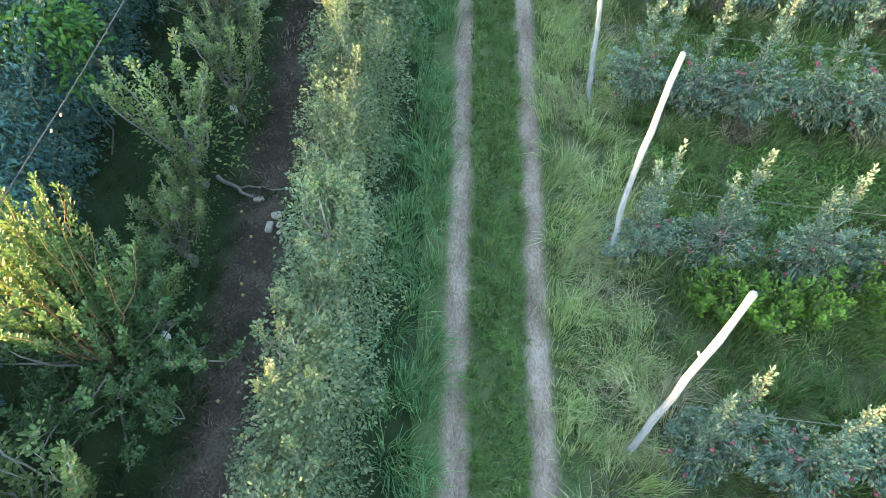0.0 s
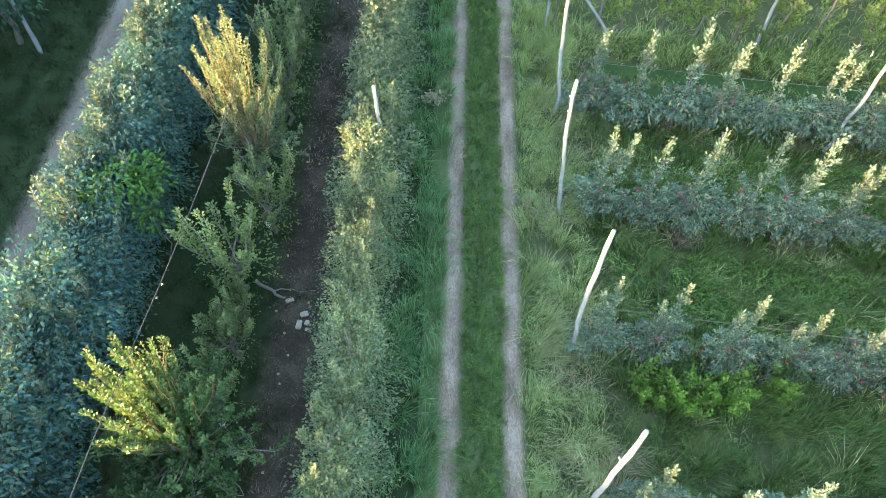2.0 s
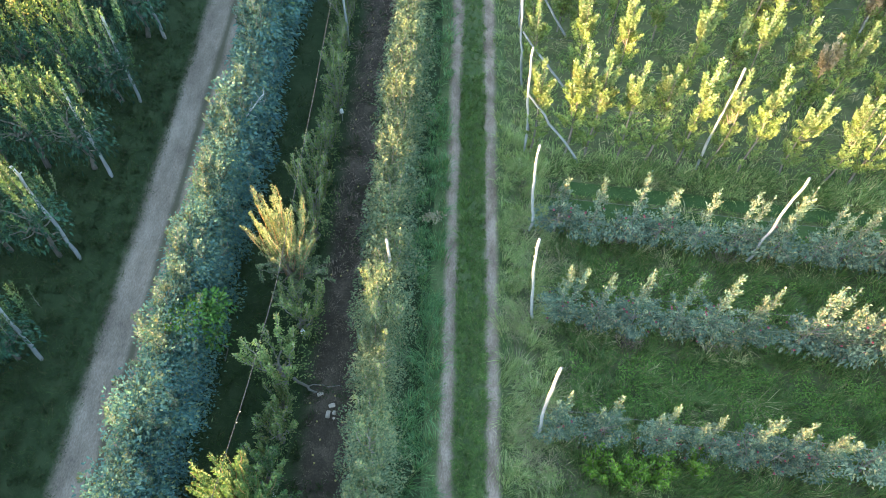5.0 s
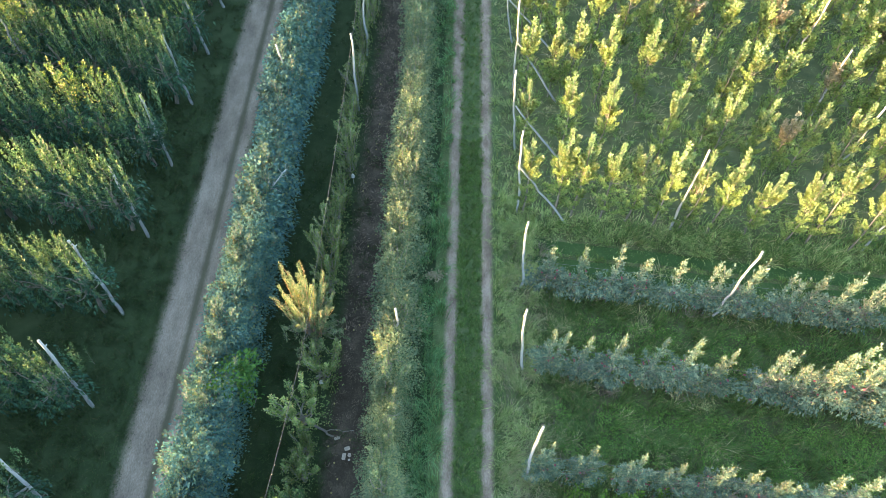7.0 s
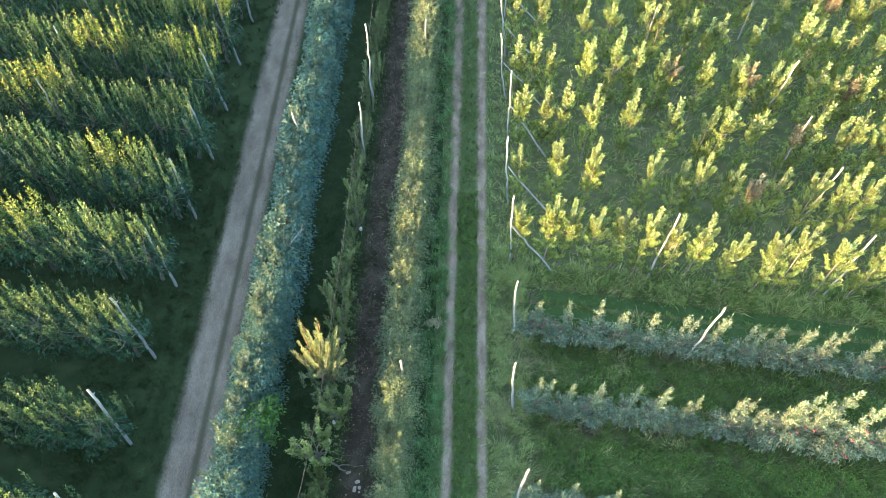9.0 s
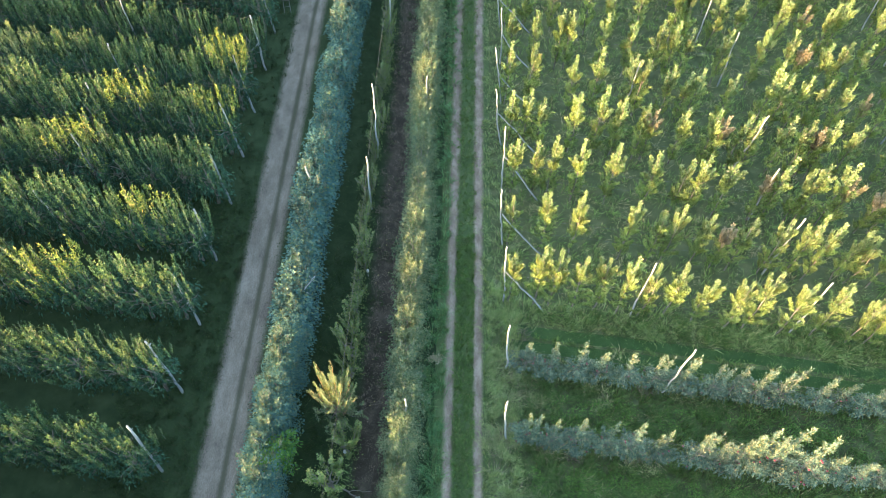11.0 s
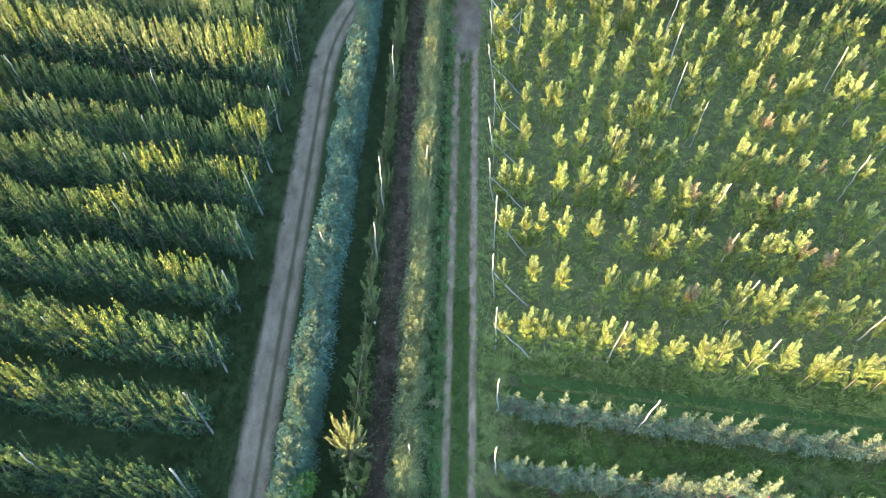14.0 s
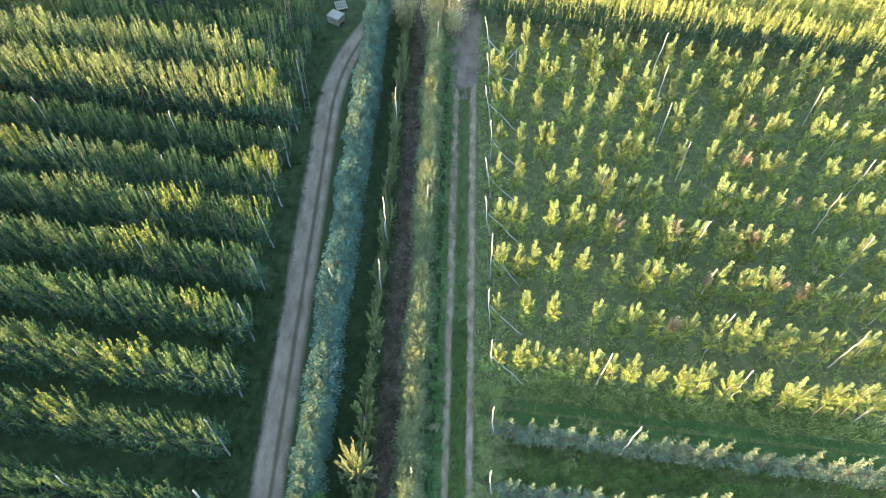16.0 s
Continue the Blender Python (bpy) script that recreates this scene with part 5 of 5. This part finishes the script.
def make_bin(x, y, turn):
    """A slatted wooden fruit bin."""
    box = empty("fruit_bin")
    for side in (-1, 1):
        for k in range(4):
            z = 0.2 + k * 0.15
            a = part("slat", bevel_box("slat", (1.2, 0.025, 0.13), TIMBER, 0.004), box)
            a.location = (0, side * 0.5, z)
            c = part("slat", bevel_box("slat", (0.025, 0.97, 0.13), TIMBER, 0.004), box)
            c.location = (side * 0.585, 0, z)
        for other in (-1, 1):
            p = part("corner_post", bevel_box("corner_post", (0.07, 0.07, 0.62), TIMBER, 0.006), box)
            p.location = (side * 0.53, other * 0.45, 0.43)
        r = part("runner", bevel_box("runner", (1.2, 0.1, 0.1), TIMBER, 0.006), box)
        r.location = (0, side * 0.4, 0.05)
    f = part("lid", bevel_box("lid", (1.24, 1.06, 0.03), TIMBER, 0.005), box, "pale wooden lid boards")
    f.location = (0, 0, 0.755)
    box.matrix_world = pose(x, y, 0, 0, 0, turn)
    tagged(box, "pale wooden fruit bin beside the farm road", "crate")


make_bin(-10.75, 51.3, -28)


def make_pallet(m):
    pal = empty("pallet")
    for k in range(6):
        a = part("board", bevel_box("board", (1.2, 0.1, 0.022), TIMBER, 0.003), pal)
        a.location = (0, -0.45 + k * 0.18, 0.12)
    for x in (-0.52, 0, 0.52):
        c = part("runner", bevel_box("runner", (0.1, 1.0, 0.09), TIMBER, 0.004), pal)
        c.location = (x, 0, 0.062)
    pal.matrix_world = m
    tagged(pal, "grey wooden pallet lying on grass by the road", "pallet")


make_pallet(pose(-10.6, 53.5, 0.0, 0, 0, -70))


def make_ladder(foot, head, wide=0.42):
    foot, head = Vector(foot), Vector(head)
    lad = empty("ladder")
    length = (head - foot).length
    for side in (-1, 1):
        pl = Pile()
        add_tube(pl, bent((side * wide / 2, 0, 0), (side * wide * 0.36, 0, length), 0.008, 5), 0.022, 6)
        part("rail", pl.mesh("rail", LADDER_WOOD, True), lad)
    for k in range(1, 12):
        z = k * length / 12
        pl = Pile()
        w = wide / 2 - wide * 0.14 * k / 12
        add_tube(pl, [(-w, 0, z), (0, 0, z), (w, 0, z)], 0.013, 6)
        part("rung", pl.mesh("rung", LADDER_WOOD, True), lad)
    lad.matrix_world = Matrix.Translation(foot) @ (head - foot).to_track_quat("Z", "Y").to_matrix().to_4x4()
    tagged(lad, "grey wooden orchard ladder leaning on a tree row", "ladder", "orchard ladders")


make_ladder((-11.6, 40.0, 0), (-12.1, 42.2, 4.4))
make_ladder((-13.9, 40.6, 0.0), (-14.1, 41.4, 4.9))
make_ladder((-13.7, 46.6, 0), (-14.0, 48.1, 4.6))
make_ladder((-12.7, 47.6, 0), (-12.8, 49.2, 4.4))


def make_pole(p, q, label):
    pl = Pile()
    add_tube(pl, bent(p, q, 0.02, 7), 0.045, 6)
    tagged(new("wooden_pole", pl.mesh("wooden_pole", POST_WOOD, True)), label, "pole", "loose poles")


make_pole((2.75, 44.6, 0.0), (4.86, 46.3, 1.9), "pale pole leaning across the end of a row")
make_pole((4.9, 45.9, 0.0), (4.88, 46.35, 2.2), "short pale pole standing at the end of a row")
make_pole((3.66, 44.2, 0.9), (5.45, 44.2, 0.3), "pale pole leaning on a young tree")

# leafy weeds and drier tufts in the alleys
def leafy_patch(x0, x1, y0, y1, density, mat, label):
    n = int((x1 - x0) * (y1 - y0) * density)
    x = rng.uniform(x0, x1, n)
    y = rng.uniform(y0, y1, n) + ROW_TILT * (x - 2.9)
    keep = np.array([noise.noise((p * 0.9, q * 0.9, 3.0)) > -0.1 for p, q in zip(x, y)])
    x, y = x[keep], y[keep]
    pl = Pile()
    way = np.stack([rng.normal(0, 1, len(x)), rng.normal(0, 1, len(x)), rng.uniform(0.1, 1.0, len(x))], 1)
    add_leaves(pl, np.stack([x, y, rng.uniform(0.08, 0.34, len(x))], 1), way, rng.uniform(0.05, 0.11, len(x)), 0.035, True)
    tagged(new("leafy_weeds", pl.mesh("leafy_weeds", mat)), label, "weeds", kind="stuff")


leafy_patch(4.0, 18.0, 7.8, 9.9, 420, LEAF_ALLEY, "leafy green weeds in an alley of the low rows")
leafy_patch(5.0, 18.0, 11.6, 13.3, 220, LEAF_ALLEY, "leafy green weeds in an alley of the low rows")
dry_spots = lambda s: np.array([noise.noise((p[0] * 0.5, p[1] * 0.8, 8.0)) > 0.12 for p in s])
grass_patch("dry_grass", scatter(2.2, 30, 16.5, 48, 5, dry_spots), 8, 0.22, 0.22, 0.022, GRASS_LONG, "pale drying grass in the alleys", 0.9)
grass_patch("dry_grass", scatter(2.1, 4.2, 2, 16.5, 5), 16, 0.26, 0.14, 0.011, LEAF_DRY, "dry straw-coloured grass along the post line", 0.9)
grass_patch("dry_grass", scatter(2.0, 13, 2, 16.5, 14, dry_spots), 12, 0.24, 0.15, 0.014, GRASS_LONG, "pale drying grass in the alleys", 0.9)
grass_patch("straw_grass", scatter(2.1, 4.6, 1, 16.5, 11, dry_spots), 20, 0.4, 0.1, 0.011, GRASS_STRAW, "pale straw-coloured tufts along the post line", 1.0)
grass_patch("straw_grass", scatter(4.6, 14, 1, 17, 4, dry_spots), 18, 0.36, 0.12, 0.014, GRASS_STRAW, "pale straw-coloured tufts in the alleys", 1.0)
grass_patch("straw_grass", scatter(3.4, 32, 17, 49, 5, lambda s: dry_spots(s * 1.3)), 9, 0.24, 0.2, 0.024, GRASS_STRAW, "pale straw-coloured tufts in the wired alleys", 1.1)
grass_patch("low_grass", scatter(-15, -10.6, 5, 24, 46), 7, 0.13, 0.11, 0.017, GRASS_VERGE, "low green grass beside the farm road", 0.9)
# the same grass carries on behind the first view
grass_patch("short_grass", scatter(0.3, 1.75, -6, 0, 50, lambda s: np.abs(tx(s)) < 0.48), 10, 0.18, 0.08, 0.016, GRASS_SHORT, "short green grass between wheel tracks")
grass_patch("lush_grass", scatter(-1.35, 0.0, -6, 0, 12), 20, 0.4, 0.12, 0.018, GRASS_LUSH, "lush long blue-green grass along the trained row", 0.8)
grass_patch("long_grass", scatter(1.95, 3.6, -6, 0, 12), 22, 0.42, 0.12, 0.016, GRASS_LONG, "long pale green grass along the post line", 1.0)
grass_patch("long_grass", scatter(3.6, 13, -6, 1, 8), 14, 0.4, 0.16, 0.022, GRASS_ALLEY, "long green grass in the alleys of the low rows", 1.0)
